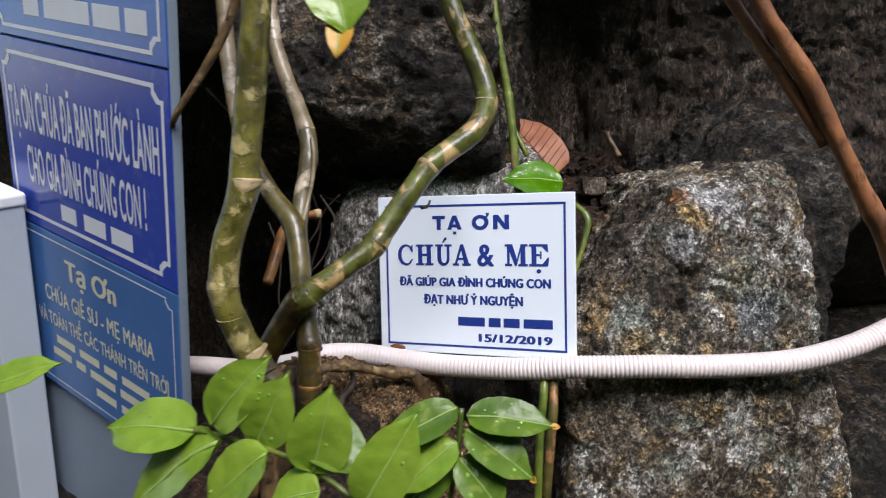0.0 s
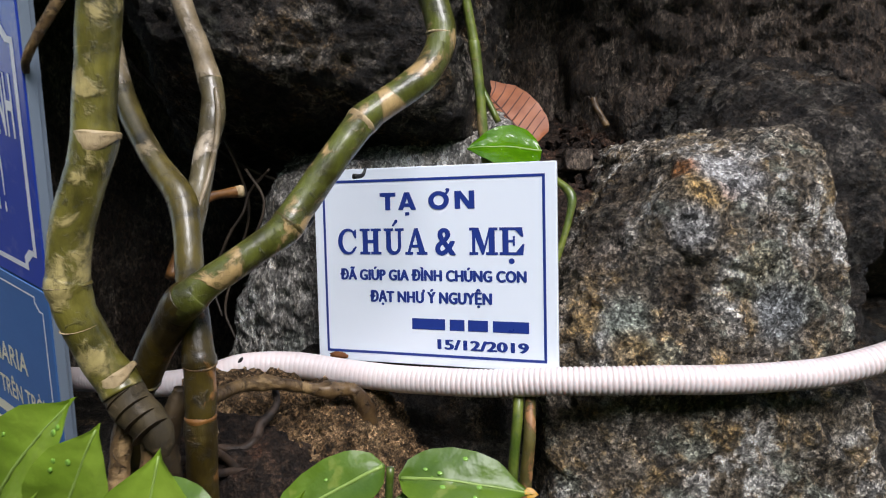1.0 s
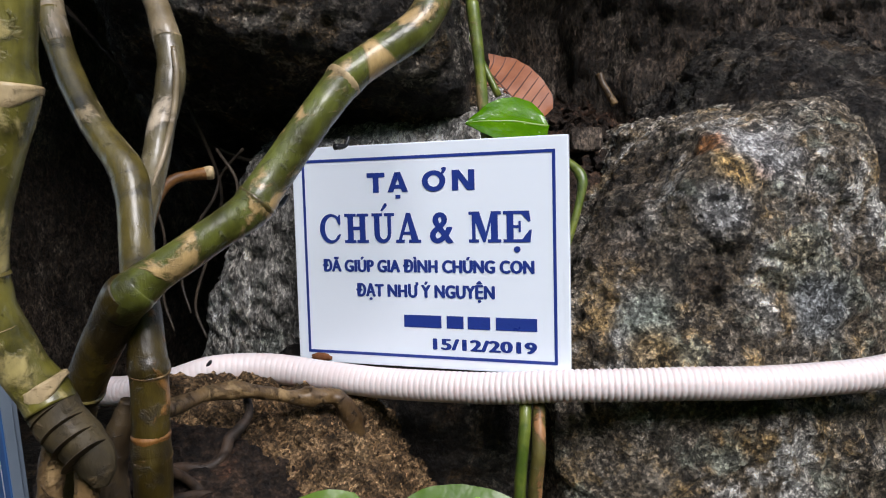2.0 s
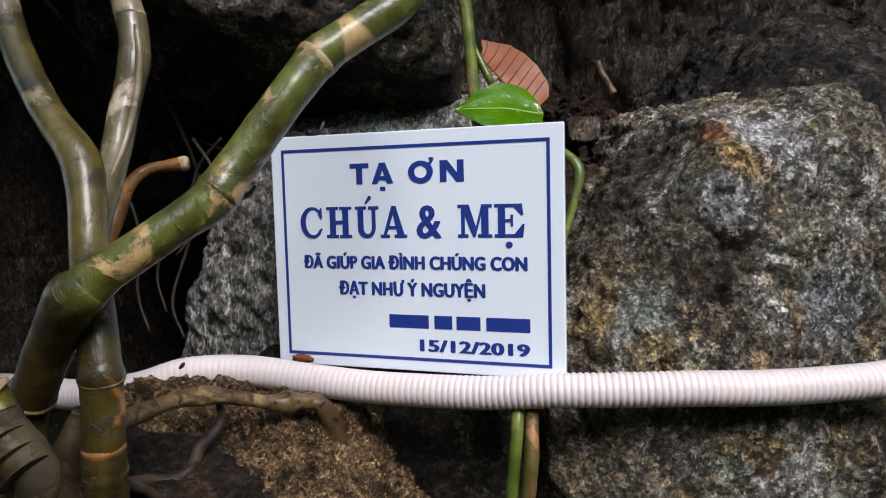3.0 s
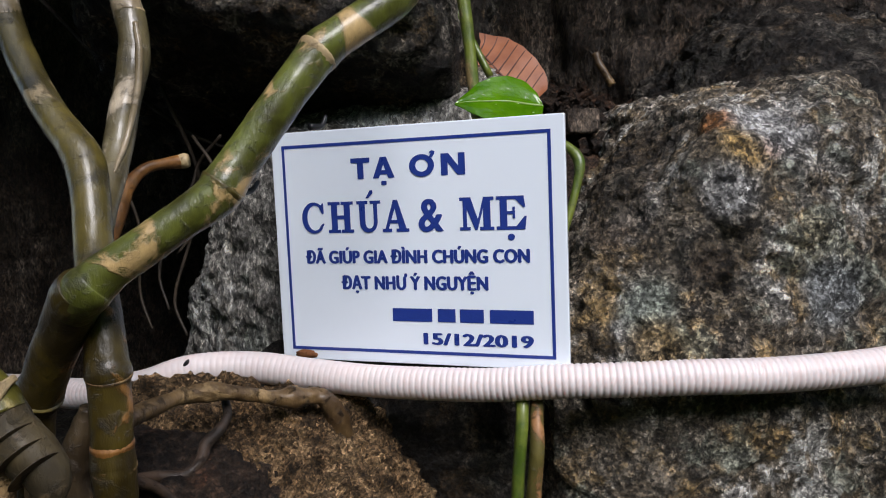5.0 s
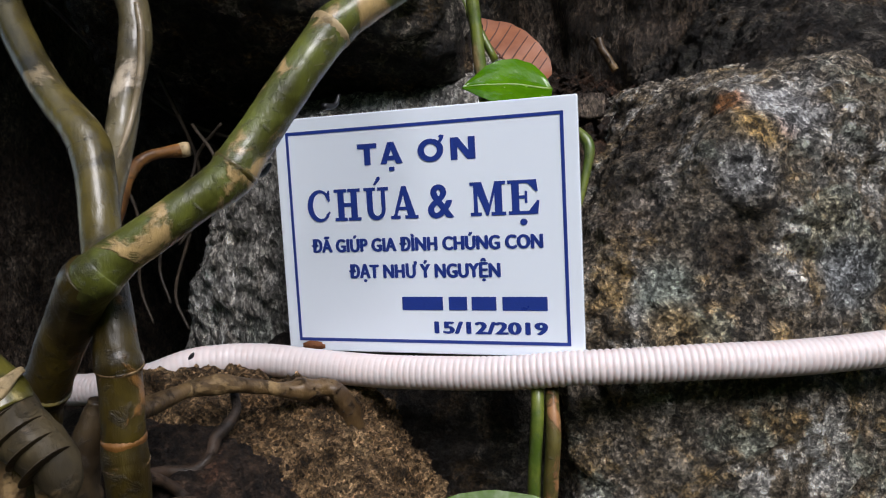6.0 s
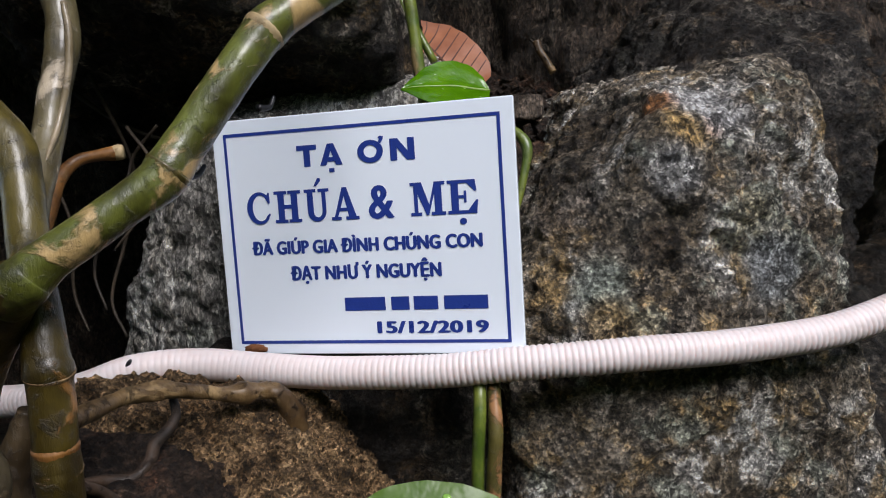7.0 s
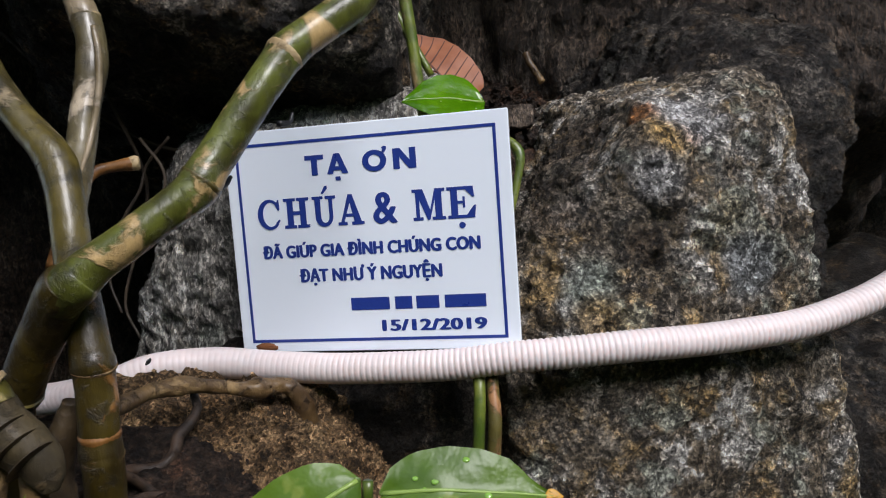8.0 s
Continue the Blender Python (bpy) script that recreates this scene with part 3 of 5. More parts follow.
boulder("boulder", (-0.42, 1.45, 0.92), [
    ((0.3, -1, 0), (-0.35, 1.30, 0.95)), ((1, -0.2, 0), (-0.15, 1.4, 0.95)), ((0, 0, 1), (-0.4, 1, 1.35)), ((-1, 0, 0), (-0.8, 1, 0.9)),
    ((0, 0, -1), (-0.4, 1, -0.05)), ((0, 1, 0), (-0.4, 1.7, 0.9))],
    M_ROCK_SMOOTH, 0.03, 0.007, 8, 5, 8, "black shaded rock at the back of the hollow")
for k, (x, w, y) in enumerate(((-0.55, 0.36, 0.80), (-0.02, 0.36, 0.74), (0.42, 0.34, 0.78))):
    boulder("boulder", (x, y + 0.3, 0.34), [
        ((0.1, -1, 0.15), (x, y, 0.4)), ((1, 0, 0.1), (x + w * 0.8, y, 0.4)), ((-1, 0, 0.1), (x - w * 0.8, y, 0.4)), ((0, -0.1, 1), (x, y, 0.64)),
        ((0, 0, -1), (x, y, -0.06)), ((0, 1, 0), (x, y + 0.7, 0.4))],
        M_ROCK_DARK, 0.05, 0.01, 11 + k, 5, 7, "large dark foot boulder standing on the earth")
boulder("earth_lump", (-0.06, 0.74, 0.76), [
    ((0, -0.75, 0.65), (-0.06, 0.682, 0.843)), ((0.12, -0.1, 1), (-0.105, 0.685, 0.8695)), ((0.8, -0.3, 0.5), (0.002, 0.69, 0.80)),
    ((-1, -0.3, 0.3), (-0.165, 0.68, 0.82)), ((0, -1, 0.25), (-0.05, 0.60, 0.79)), ((0, 0, -1), (0, 0.7, 0.55)), ((0, 1, 0), (0, 0.86, 0.8)), ((0, 0.75, 0.65), (-0.1, 0.692, 0.866))],
    M_SOIL, 0.02, 0.009, 9, 7, 14, "crumbly brown earth lump bound by roots", category="earth lump")
LUMP = [o for o in scene.objects if o.name.startswith("earth_lump")][0]


def crumbs(host, count, mat, label, seed, lo, hi):
    """Loose crumbs lying on the front of a lump."""
    rnd = random.Random(seed)
    spots = [v for v in host.data.vertices if v.normal.y < 0.2 and v.normal.z > -0.1 and v.co.z + host.location.z > 0.76]
    verts, faces = [], []
    for _ in range(count):
        v = rnd.choice(spots)
        at = v.co + host.location
        size = rnd.uniform(lo, hi)
        turn = Euler((rnd.uniform(0, 6), rnd.uniform(0, 6), rnd.uniform(0, 6))).to_matrix()
        k = len(verts)
        for d in ((1, 0, 0), (-0.8, 0.2, 0), (0, 0.9, 0.2), (0.1, -0.8, 0), (0, 0.1, 0.8), (0, 0, -0.9)):
            verts.append(at + turn @ Vector(d) * size * rnd.uniform(0.7, 1.2))
        faces += [tuple(k + i for i in f) for f in ((0, 2, 4), (2, 1, 4), (1, 3, 4), (3, 0, 4), (2, 0, 5), (1, 2, 5), (3, 1, 5), (0, 3, 5))]
    ob = part("earth_crumbs", mesh_from("earth_crumbs", verts, faces, mat, False), mat)
    tagged(ob, label, "crumbs", kind="stuff")


crumbs(LUMP, 2600, M_SOIL, "sandy brown crumbs on the earth lump", 8, 0.0006, 0.0021)
boulder("earth_lump", (-0.11, 0.62, 0.73), [
    ((0, -0.45, 0.9), (-0.1, 0.60, 0.815)), ((0.75, -0.1, 0.6), (-0.055, 0.61, 0.805)), ((-0.8, 0, 0.6), (-0.19, 0.61, 0.82)), ((0, -1, 0.15), (-0.1, 0.53, 0.78)),
    ((0, 1, 0.2), (-0.1, 0.67, 0.8)), ((0, 0, -1), (-0.1, 0.6, 0.55))],
    M_LITTER, 0.016, 0.008, 16, 6, 9, "dark crumbly humus round the foot of the stems", category="humus mound")
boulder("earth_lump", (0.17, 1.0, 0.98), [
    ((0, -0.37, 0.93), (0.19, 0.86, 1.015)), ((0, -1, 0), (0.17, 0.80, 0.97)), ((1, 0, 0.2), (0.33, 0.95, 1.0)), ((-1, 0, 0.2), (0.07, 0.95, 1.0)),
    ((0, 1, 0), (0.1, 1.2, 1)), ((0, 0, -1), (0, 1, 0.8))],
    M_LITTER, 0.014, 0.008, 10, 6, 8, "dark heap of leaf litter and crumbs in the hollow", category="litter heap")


# ---- the white thank-you plaque ----
def white_plaque():
    at = frame_axes((-0.053, 0.735, 0.864), (0.9332, -0.3593, 0.0107), (-0.0127, -0.0032, 1))
    p = thing("plaque", "white glossy thank-you plaque with dark blue lettering leaning on the rock", "plaque", at=at)
    x0, x1, z0, z1, d = -0.0105, 0.1947, -0.0085, 0.1515, 0.005
    bm = box_bm(x1 - x0, d, z1 - z0, 0.0007, 2)
    bmesh.ops.translate(bm, verts=bm.verts, vec=((x0 + x1) / 2, d / 2, (z0 + z1) / 2))
    part("panel", bm, M_PLAQUE, p, "white glossy panel", False)
    border("border_line", -0.0022, 0.1862, -0.0012, 0.1424, 0.0021, M_INK, p)
    heading(p)
    serif_line(p)
    writing("writing", "ĐÃ GIÚP GIA ĐÌNH CHÚNG CON", 0.0122, 0.1714, 0.0603, 0.0083, M_INK, p, "", 0.042)
    writing("writing", "ĐẠT NHƯ Ý NGUYỆN", 0.0390, 0.1438, 0.0424, 0.0086, M_INK, p, "", 0.042)
    bars("writing_bar", [(0.0763, 0.1045), (0.1085, 0.1208), (0.1238, 0.1400), (0.1440, 0.1726)], 0.0208, 0.0088, M_INK, p)
    writing("writing", "15/12/2019", 0.0977, 0.1724, 0.0056, 0.0075, M_INK, p, "", 0.034)
    bm = bmesh.new()
    bmesh.ops.create_icosphere(bm, subdivisions=3, radius=1)
    for v in bm.verts:
        v.co = Vector((v.co.x * 0.0085, v.co.y * 0.002, v.co.z * 0.0033)) * (1 + 0.25 * noise.noise(v.co * 2.5))
    bmesh.ops.translate(bm, verts=bm.verts, vec=(0.0085, -0.0005, -0.0048))
    part("rust_fleck", bm, M_RUST, p, "brown crumb of dirt at the lower edge")


def arc(cx, cy, rx, ry, ix, iy, px, py, a0, a1, n=18):
    """Quads of a swelling stroke between an outer and an inner ellipse."""
    def at(k, x, y, u, w):
        g = radians(a0 + (a1 - a0) * k / n)
        return (x + u * math.cos(g), y + w * math.sin(g))
    return [[at(k, cx, cy, rx, ry), at(k + 1, cx, cy, rx, ry), at(k + 1, ix, iy, px, py), at(k, ix, iy, px, py)] for k in range(n)]


def rect(x0, x1, y0, y1):
    return [(x0, y0), (x1, y0), (x1, y1), (x0, y1)]


def slab_letter(ch):
    """The strokes of a slab-serif capital in a unit box."""
    if ch == "C":
        return arc(0.53, 0.5, 0.53, 0.51, 0.58, 0.5, 0.34, 0.41, 42, 318, 26) + [[(0.80, 0.80), (0.93, 0.98), (0.98, 0.97), (0.99, 0.64), (0.92, 0.62)], [(0.80, 0.22), (0.84, 0.1), (1.0, 0.28), (0.95, 0.32)]]
    if ch == "H":
        return [rect(0.13, 0.37, 0, 1), rect(0.63, 0.87, 0, 1), rect(0.35, 0.65, 0.44, 0.56)] + [rect(a, b, y, y + 0.1) for a, b in ((0, 0.48), (0.52, 1)) for y in (0, 0.9)]
    if ch == "U":
        return [rect(0.11, 0.35, 0.3, 1), rect(0.70, 0.86, 0.3, 1), rect(0, 0.47, 0.9, 1), rect(0.56, 1, 0.9, 1), [(0.40, 1.08), (0.50, 1.08), (0.70, 1.24), (0.68, 1.33), (0.58, 1.33)]] + arc(0.485, 0.31, 0.375, 0.32, 0.525, 0.31, 0.175, 0.19, 180, 360)
    if ch == "A":
        return [[(0.08, 0.05), (0.21, 0.05), (0.53, 0.84), (0.43, 1)], [(0.42, 1.0), (0.60, 1.0), (0.94, 0.05), (0.65, 0.05)], rect(0.24, 0.72, 0.27, 0.37), rect(-0.02, 0.35, 0, 0.1), rect(0.53, 1.03, 0, 0.1)]
    if ch == "M":
        return [rect(0.10, 0.21, 0, 1), rect(0, 0.31, 0, 0.1), rect(0, 0.24, 0.9, 1), [(0.08, 1), (0.33, 1), (0.57, 0.2), (0.45, 0)], [(0.45, 0), (0.52, 0.02), (0.78, 1), (0.70, 1)], rect(0.69, 0.90, 0, 1), rect(0.59, 1, 0, 0.1), rect(0.70, 1, 0.9, 1)]
    return [rect(0.12, 0.36, 0, 1), rect(0, 0.95, 0, 0.1), rect(0, 0.92, 0.9, 1), [(0.66, 0.1), (0.95, 0.05), (1.0, 0.40), (0.93, 0.40)], [(0.64, 0.9), (0.92, 0.95), (0.96, 0.66), (0.89, 0.66)],
            rect(0.34, 0.6, 0.46, 0.55), rect(0.54, 0.62, 0.33, 0.68), [(0.48 + 0.12 * math.cos(k * 0.6283), -0.22 + 0.1 * math.sin(k * 0.6283)) for k in range(10)]]


def heading(p):
    """The heavy sans-serif heading above it."""
    ring = arc(0.5, 0.5, 0.5, 0.52, 0.5, 0.5, 0.25, 0.29, 0, 360, 28)
    horn = [[(0.80, 0.86), (0.92, 0.84), (1.02, 1.0), (1.04, 1.14), (0.90, 1.17), (0.82, 1.1), (0.88, 1.02)]]
    strokes(p, [rect(0, 1, 0.77, 1), rect(0.34, 0.66, 0, 0.8)], 0.0505, 0.0645, 0.1172, 0.0140)
    strokes(p, [[(0, 0), (0.28, 0), (0.55, 0.8), (0.36, 1)], [(0.36, 1), (0.64, 1), (1, 0), (0.71, 0), (0.46, 0.78)], rect(0.25, 0.75, 0.17, 0.37), rect(0.38, 0.62, -0.33, -0.14)], 0.0665, 0.0822, 0.1172, 0.0140)
    strokes(p, ring + horn, 0.0928, 0.1102, 0.1172, 0.0140)
    strokes(p, [rect(0, 0.28, 0, 1), rect(0.72, 1, 0, 1), [(0, 1), (0.32, 1), (1, 0), (0.68, 0)]], 0.1148, 0.1310, 0.1172, 0.0140)


def strokes(p, polys, a, b, z, cap):
    """One letter out of its strokes, from a to b on the line z."""
    verts, faces = [], []
    for i, poly in enumerate(polys):
        k = len(verts)
        verts += [(a + x * (b - a), -0.0003 - 0.00001 * i, z + y * cap) for x, y in poly]
        faces.append(tuple(range(k, k + len(poly))))
    part("letter", mesh_from("letter", verts, faces, M_INK, False), M_INK, p)


def serif_line(p):
    """The large line in slab-serif capitals."""
    z, cap = 0.0812, 0.0212
    for ch, a, b in (("C", 0.0112, 0.0285), ("H", 0.0315, 0.0507), ("U", 0.0533, 0.0709), ("A", 0.0722, 0.0905), ("&", 0.0976, 0.1152), ("M", 0.1262, 0.1490), ("E", 0.1505, 0.1700)):
        if ch == "&":
            writing("writing", ch, a, b, z, cap, M_INK, p, "", 0.02)
            continue
        strokes(p, slab_letter(ch), a, b, z, cap)


white_plaque()


# ---- the blue plaques on their board ----
U, V = Vector((0.8143, -0.5254, -0.2468)), Vector((0.1033, -0.2873, 0.9522))
TOP_RIGHT = Vector((-0.222, 0.5939, 1.1189))


def blue_plaque(low, high, face, label):
    """A 30 cm wide enamel plaque, from low to high along the board, measured from the middle one's top right corner."""
    at = frame_axes(TOP_RIGHT, U, V)
    p = thing("plaque", label, "plaque", "blue plaques on the board", at)
    bm = box_bm(0.304, 0.006, high - low, 0.0008, 2)
    bmesh.ops.translate(bm, verts=bm.verts, vec=(-0.152, 0.003, (low + high) / 2))
    part("panel", bm, face, p, "", False)
    return p


p = blue_plaque(0.0008, 0.2, M_BLUE_TOP, "bright blue enamel plaque with white lettering and stepped frame line")
border("border_line", -0.297, -0.008, 0.009, 0.19, 0.0038, M_LETTER, p, notch=0.012)
bars("writing_bar", [(-0.235, -0.205), (-0.195, -0.115), (-0.109, -0.066), (-0.058, -0.026)], 0.024, 0.02, M_LETTER, p)
bars("writing_bar", [(-0.25, -0.18), (-0.17, -0.09), (-0.08, -0.03)], 0.075, 0.024, M_LETTER, p)
p = blue_plaque(-0.2028, -0.0008, M_BLUE_DEEP, "deep blue enamel plaque with white capitals, chalky with dirt")
border("border_line", -0.295, -0.008, -0.192, -0.014, 0.0042, M_LETTER, p, notch=0.013)
writing("writing", "TẠ ƠN CHÚA ĐÃ BAN PHƯỚC LÀNH", -0.288, -0.0175, -0.094, 0.042, M_LETTER, p, "tall white capitals", 0.02)
writing("writing", "CHO GIA ĐÌNH CHÚNG CON !", -0.262, -0.042, -0.152, 0.040, M_LETTER, p, "", 0.02)
bars("writing_bar", [(-0.20, -0.17), (-0.155, -0.115), (-0.105, -0.068)], -0.182, 0.018, M_LETTER, p)
p = blue_plaque(-0.4056, -0.2044, M_BLUE_LIGHT, "mid blue enamel plaque with cream lettering and a fine frame line")
border("border_line", -0.297, -0.008, -0.397, -0.212, 0.0016, M_LETTER, p, notch=0.01)
writing("writing", "Tạ Ơn", -0.205, -0.105, -0.252, 0.023, M_LETTER_CREAM, p, "cream heading", 0.03)
writing("writing", "CHÚA GIÊ SU - MẸ MARIA", -0.255, -0.042, -0.290, 0.0185, M_LETTER_CREAM, p, "", 0.02)
writing("writing", "VÀ TOÀN THỂ CÁC THÁNH TRÊN TRỜI", -0.275, -0.02, -0.3215, 0.016, M_LETTER_CREAM, p, "", 0.02)
for z, spans in ((-0.343, [(-0.24, -0.2), (-0.19, -0.15), (-0.14, -0.115), (-0.105, -0.055)]), (-0.361, [(-0.25, -0.21), (-0.2, -0.18), (-0.17, -0.12), (-0.11, -0.06)]), (-0.381, [(-0.16, -0.12), (-0.11, -0.07)])):
    bars("writing_bar", spans, z, 0.010, M_LETTER_CREAM, p)


def board():
    at = frame_axes(TOP_RIGHT, U, V)
    b = thing("board", "blue-grey painted board that carries the blue plaques", "board", at=at)
    bm = box_bm(0.318, 0.006, 1.35, 0.001, 2)
    bmesh.ops.translate(bm, verts=bm.verts, vec=(-0.1605, 0.0095, -0.45))
    part("panel", bm, M_BOARD, b, "", False)
    bm = box_bm(0.0014, 0.007, 1.2, 0.0004, 1)
    bmesh.ops.translate(bm, verts=bm.verts, vec=(0.0008, 0.0045, -0.43))
    part("edge_strip", bm, M_BOARD, b, "thin blue-grey edge strip", False)


board()


def grey_slab():
    """A second painted board, parallel to the first and in front of its far end."""
    at = frame_axes((-0.486, 0.742, 1.012), U, V)
    p = thing("painted_slab", "pale grey painted slab with a white top edge", "slab", at=at)
    bm = box_bm(0.26, 0.045, 1.06, 0.003, 3)
    bmesh.ops.translate(bm, verts=bm.verts, vec=(-0.13, 0.0225, -0.535))
    part("panel", bm, M_POST, p, "", False)
    bm = box_bm(0.264, 0.049, 0.016, 0.004, 3)
    bmesh.ops.translate(bm, verts=bm.verts, vec=(-0.13, 0.0225, -0.002))
    part("top_edge", bm, M_POST_CAP, p, "white top edge", False)


grey_slab()


# ---- the white corrugated conduit ----
def conduit():
    rows = [(-0.62, 0.95, 0.80), (-0.42, 0.86, 0.815), (-0.27, 0.77, 0.832), (-0.205, 0.735, 0.836), (-0.155, 0.714, 0.8455), (-0.12, 0.712, 0.8555), (-0.08, 0.713, 0.856), (-0.04, 0.708, 0.851), (0.0, 0.697, 0.848),
            (0.04, 0.684, 0.848), (0.08, 0.672, 0.849), (0.12, 0.66, 0.853), (0.16, 0.651, 0.855), (0.2, 0.644, 0.857), (0.24, 0.642, 0.857), (0.28, 0.643, 0.858),
            (0.32, 0.645, 0.8605), (0.355, 0.648, 0.867), (0.39, 0.652, 0.877), (0.44, 0.665, 0.895), (0.55, 0.72, 0.925), (0.72, 0.86, 0.94)]
    c = curve_rows([(*r, 0) for r in rows], 60)
    # walk along the curve in equal steps, six to a rib
    pts = [Vector(q[:3]) for q in c]
    step, out, acc = 0.004 / 6, [pts[0]], 0.0
    for a, b in zip(pts, pts[1:]):
        d = (b - a).length
        while acc + d >= step:
            a = a + (b - a) * ((step - acc) / d)
            d = (b - a).length
            acc = 0.0
            out.append(a)
        acc += d
    sides, verts, faces = 22, [], []
    up = Vector((0, 0, 1))
    ribs = (1.0, 0.35, 0.05, 0.0, 0.05, 0.35)
    for i, q in enumerate(out):
        d = (out[min(i + 1, len(out) - 1)] - out[max(i - 1, 0)]).normalized()
        up = (up - d * up.dot(d)).normalized()
        s = d.cross(up)
        deep = min(1, max(0, (q.x + 0.01) / 0.13))
        r = 0.0109 - ribs[i % 6] * (0.00025 + 0.0007 * deep)
        for k in range(sides):
            ang = 2 * math.pi * k / sides
            verts.append(q + (up * math.cos(ang) + s * math.sin(ang)) * r)
    for i in range(len(out) - 1):
        for k in range(sides):
            k2 = (k + 1) % sides
            faces.append((i * sides + k, (i + 1) * sides + k, (i + 1) * sides + k2, i * sides + k2))
    ob = part("conduit", mesh_from("conduit", verts, faces, M_CONDUIT), M_CONDUIT)
    for x, y, z, s in ((-0.1205, 0.7035, 0.8625, 0.0018), (-0.072, 0.7045, 0.8605, 0.0011)):
        bm = bmesh.new()
        bmesh.ops.create_icosphere(bm, subdivisions=2, radius=s, matrix=Matrix.Translation((x, y, z)) @ Euler((0, 0.6, 0)).to_matrix().to_4x4() @ Matrix.Diagonal((0.8, 0.6, 1.9, 1)))
        part("dirt_speck", bm, M_BLACK, ob, "black crumb of dirt")
    tagged(ob, "white corrugated plastic conduit lying across the rocks", "conduit")


conduit()


# ---- the thick-stemmed climbing plant ----
def scar_ring(at, along, radius, parent, tilt=0.25, height=0.004, mat=None, seed=0):
    """A raised leaf scar round a node."""
    d = Vector(along).normalized()
    d = (d + Vector((tilt * 0.3, -tilt, tilt * 0.2))).normalized()
    a = Vector(at)
    rows = [(*(a - d * height * 1.5), radius * 0.93), (*(a - d * height * 0.8), radius * 1.0), (*a, radius * 1.05), (*(a + d * height * 0.4), radius * 1.0), (*(a + d * height * 0.9), radius * 0.88)]
    part("node_scar", tube("node_scar", rows, mat or M_SCAR, 20, 3, 0.05, seed), mat or M_SCAR, parent)


plant = thing("climbing_plant", "thick-stemmed climbing plant with mottled olive and green stems", "plant", at=pose(-0.11, 0.52, 0.80))
INV = Matrix.Translation((0.11, -0.52, -0.80))


def stem(name, rows, mat, label, wob=0.07, seed=0, sides=22, steps=10):
    me = tube(name, rows, mat, sides, steps, wob, seed)
    me.transform(INV)
    return part(name, me, mat, plant, label)


def node_on(stem_ob, at, along, radius, tilt=0.25, height=0.004, mat=None, seed=0):
    scar_ring(INV @ Vector(at), along, radius, stem_ob, tilt, height, mat, seed)


def leaf_scar(stem_ob, at, along, radius, tall, lean, mat=None):
    """The pale half-moon that a fallen leaf left across the front of a node."""
    d = Vector(along).normalized()
    d = (d + Vector((0.0, -lean, 0.0))).normalized()
    turn = d.to_track_quat("Z", "Y").to_matrix().to_4x4()
    bm = bmesh.new()
    bmesh.ops.create_icosphere(bm, subdivisions=4, radius=1)
    for v in bm.verts:
        rho = max(0.05, math.hypot(v.co.x, v.co.y))
        wide = radius * math.sqrt(max(0.0, 1 - v.co.z ** 6)) / rho
        front = max(0.0, -(turn.to_3x3() @ Vector((v.co.x, v.co.y, 0))).y) / rho
        drop = v.co.z * tall * ((0.2 + 0.8 * front ** 1.5) if v.co.z < 0 else 0.25)
        v.co = Vector((v.co.x * wide, v.co.y * wide, drop)) * (1 + 0.03 * noise.noise(v.co * 3.0))
    bmesh.ops.transform(bm, matrix=Matrix.Translation(INV @ Vector(at)) @ turn, verts=bm.verts)
    part("leaf_scar", bm, mat or M_SCAR, stem_ob, "pale half-moon leaf scar")


s1 = stem("stem", [(-0.108, 0.505, 1.30, 0.010), (-0.118, 0.499, 1.18, 0.0104), (-0.123, 0.50, 1.125, 0.0105), (-0.129, 0.502, 1.068, 0.0105), (-0.133, 0.504, 1.036, 0.0104), (-0.1335, 0.505, 1.022, 0.0112), (-0.1355, 0.505, 1.014, 0.0109),
                   (-0.139, 0.505, 1.003, 0.0105), (-0.147, 0.506, 0.98, 0.0106), (-0.150, 0.507, 0.964, 0.0104), (-0.1515, 0.508, 0.952, 0.0106), (-0.152, 0.508, 0.947, 0.0113), (-0.151, 0.509, 0.941, 0.0104), (-0.149, 0.51, 0.93, 0.0102), (-0.141, 0.514, 0.909, 0.0102),
                   (-0.134, 0.517, 0.896, 0.0108), (-0.130, 0.516, 0.889, 0.0108)], M_STEM_OLD, "stout mottled olive stem", 0.06, 1)
leaf_scar(s1, (-0.1325, 0.5045, 1.0225), (0.1, 0, 1), 0.0113, 0.0115, 0.08)
node_on(s1, (-0.152, 0.508, 0.947), (0.05, 0.05, -1), 0.0110, -0.05, 0.0012, M_STEM_TAN, 2)
leaf_scar(s1, (-0.134, 0.5168, 0.8985), (-0.5, 0, 1), 0.0112, 0.009, 0.08)
node_on(s1, (-0.148, 0.5105, 0.926), (-0.25, 0, 1), 0.0101, 0.3, 0.0004, M_SCAR, 3)
for k in range(6):
    z = 1.05 + 0.0125 * k
    t = (z - 1.036) / 0.089
    node_on(s1, (-0.133 + 0.010 * t, 0.504 - 0.004 * t, z), (0.1, 0.0, 1), 0.0101, (0.25, -0.05, 0.1, 0.2, -0.1, 0.15)[k], 0.00045, M_SCAR, 4 + k)
shoot = stem("cut_shoot", [(-0.136, 0.518, 0.897, 0.0100), (-0.131, 0.517, 0.889, 0.0104), (-0.126, 0.516, 0.881, 0.0104), (-0.119, 0.515, 0.874, 0.0102), (-0.113, 0.514, 0.868, 0.0092), (-0.110, 0.513, 0.861, 0.007), (-0.109, 0.512, 0.855, 0.003)], M_STEM_SHEATH, "stubby ringed shoot with a pale cut tip", 0.1, 17)
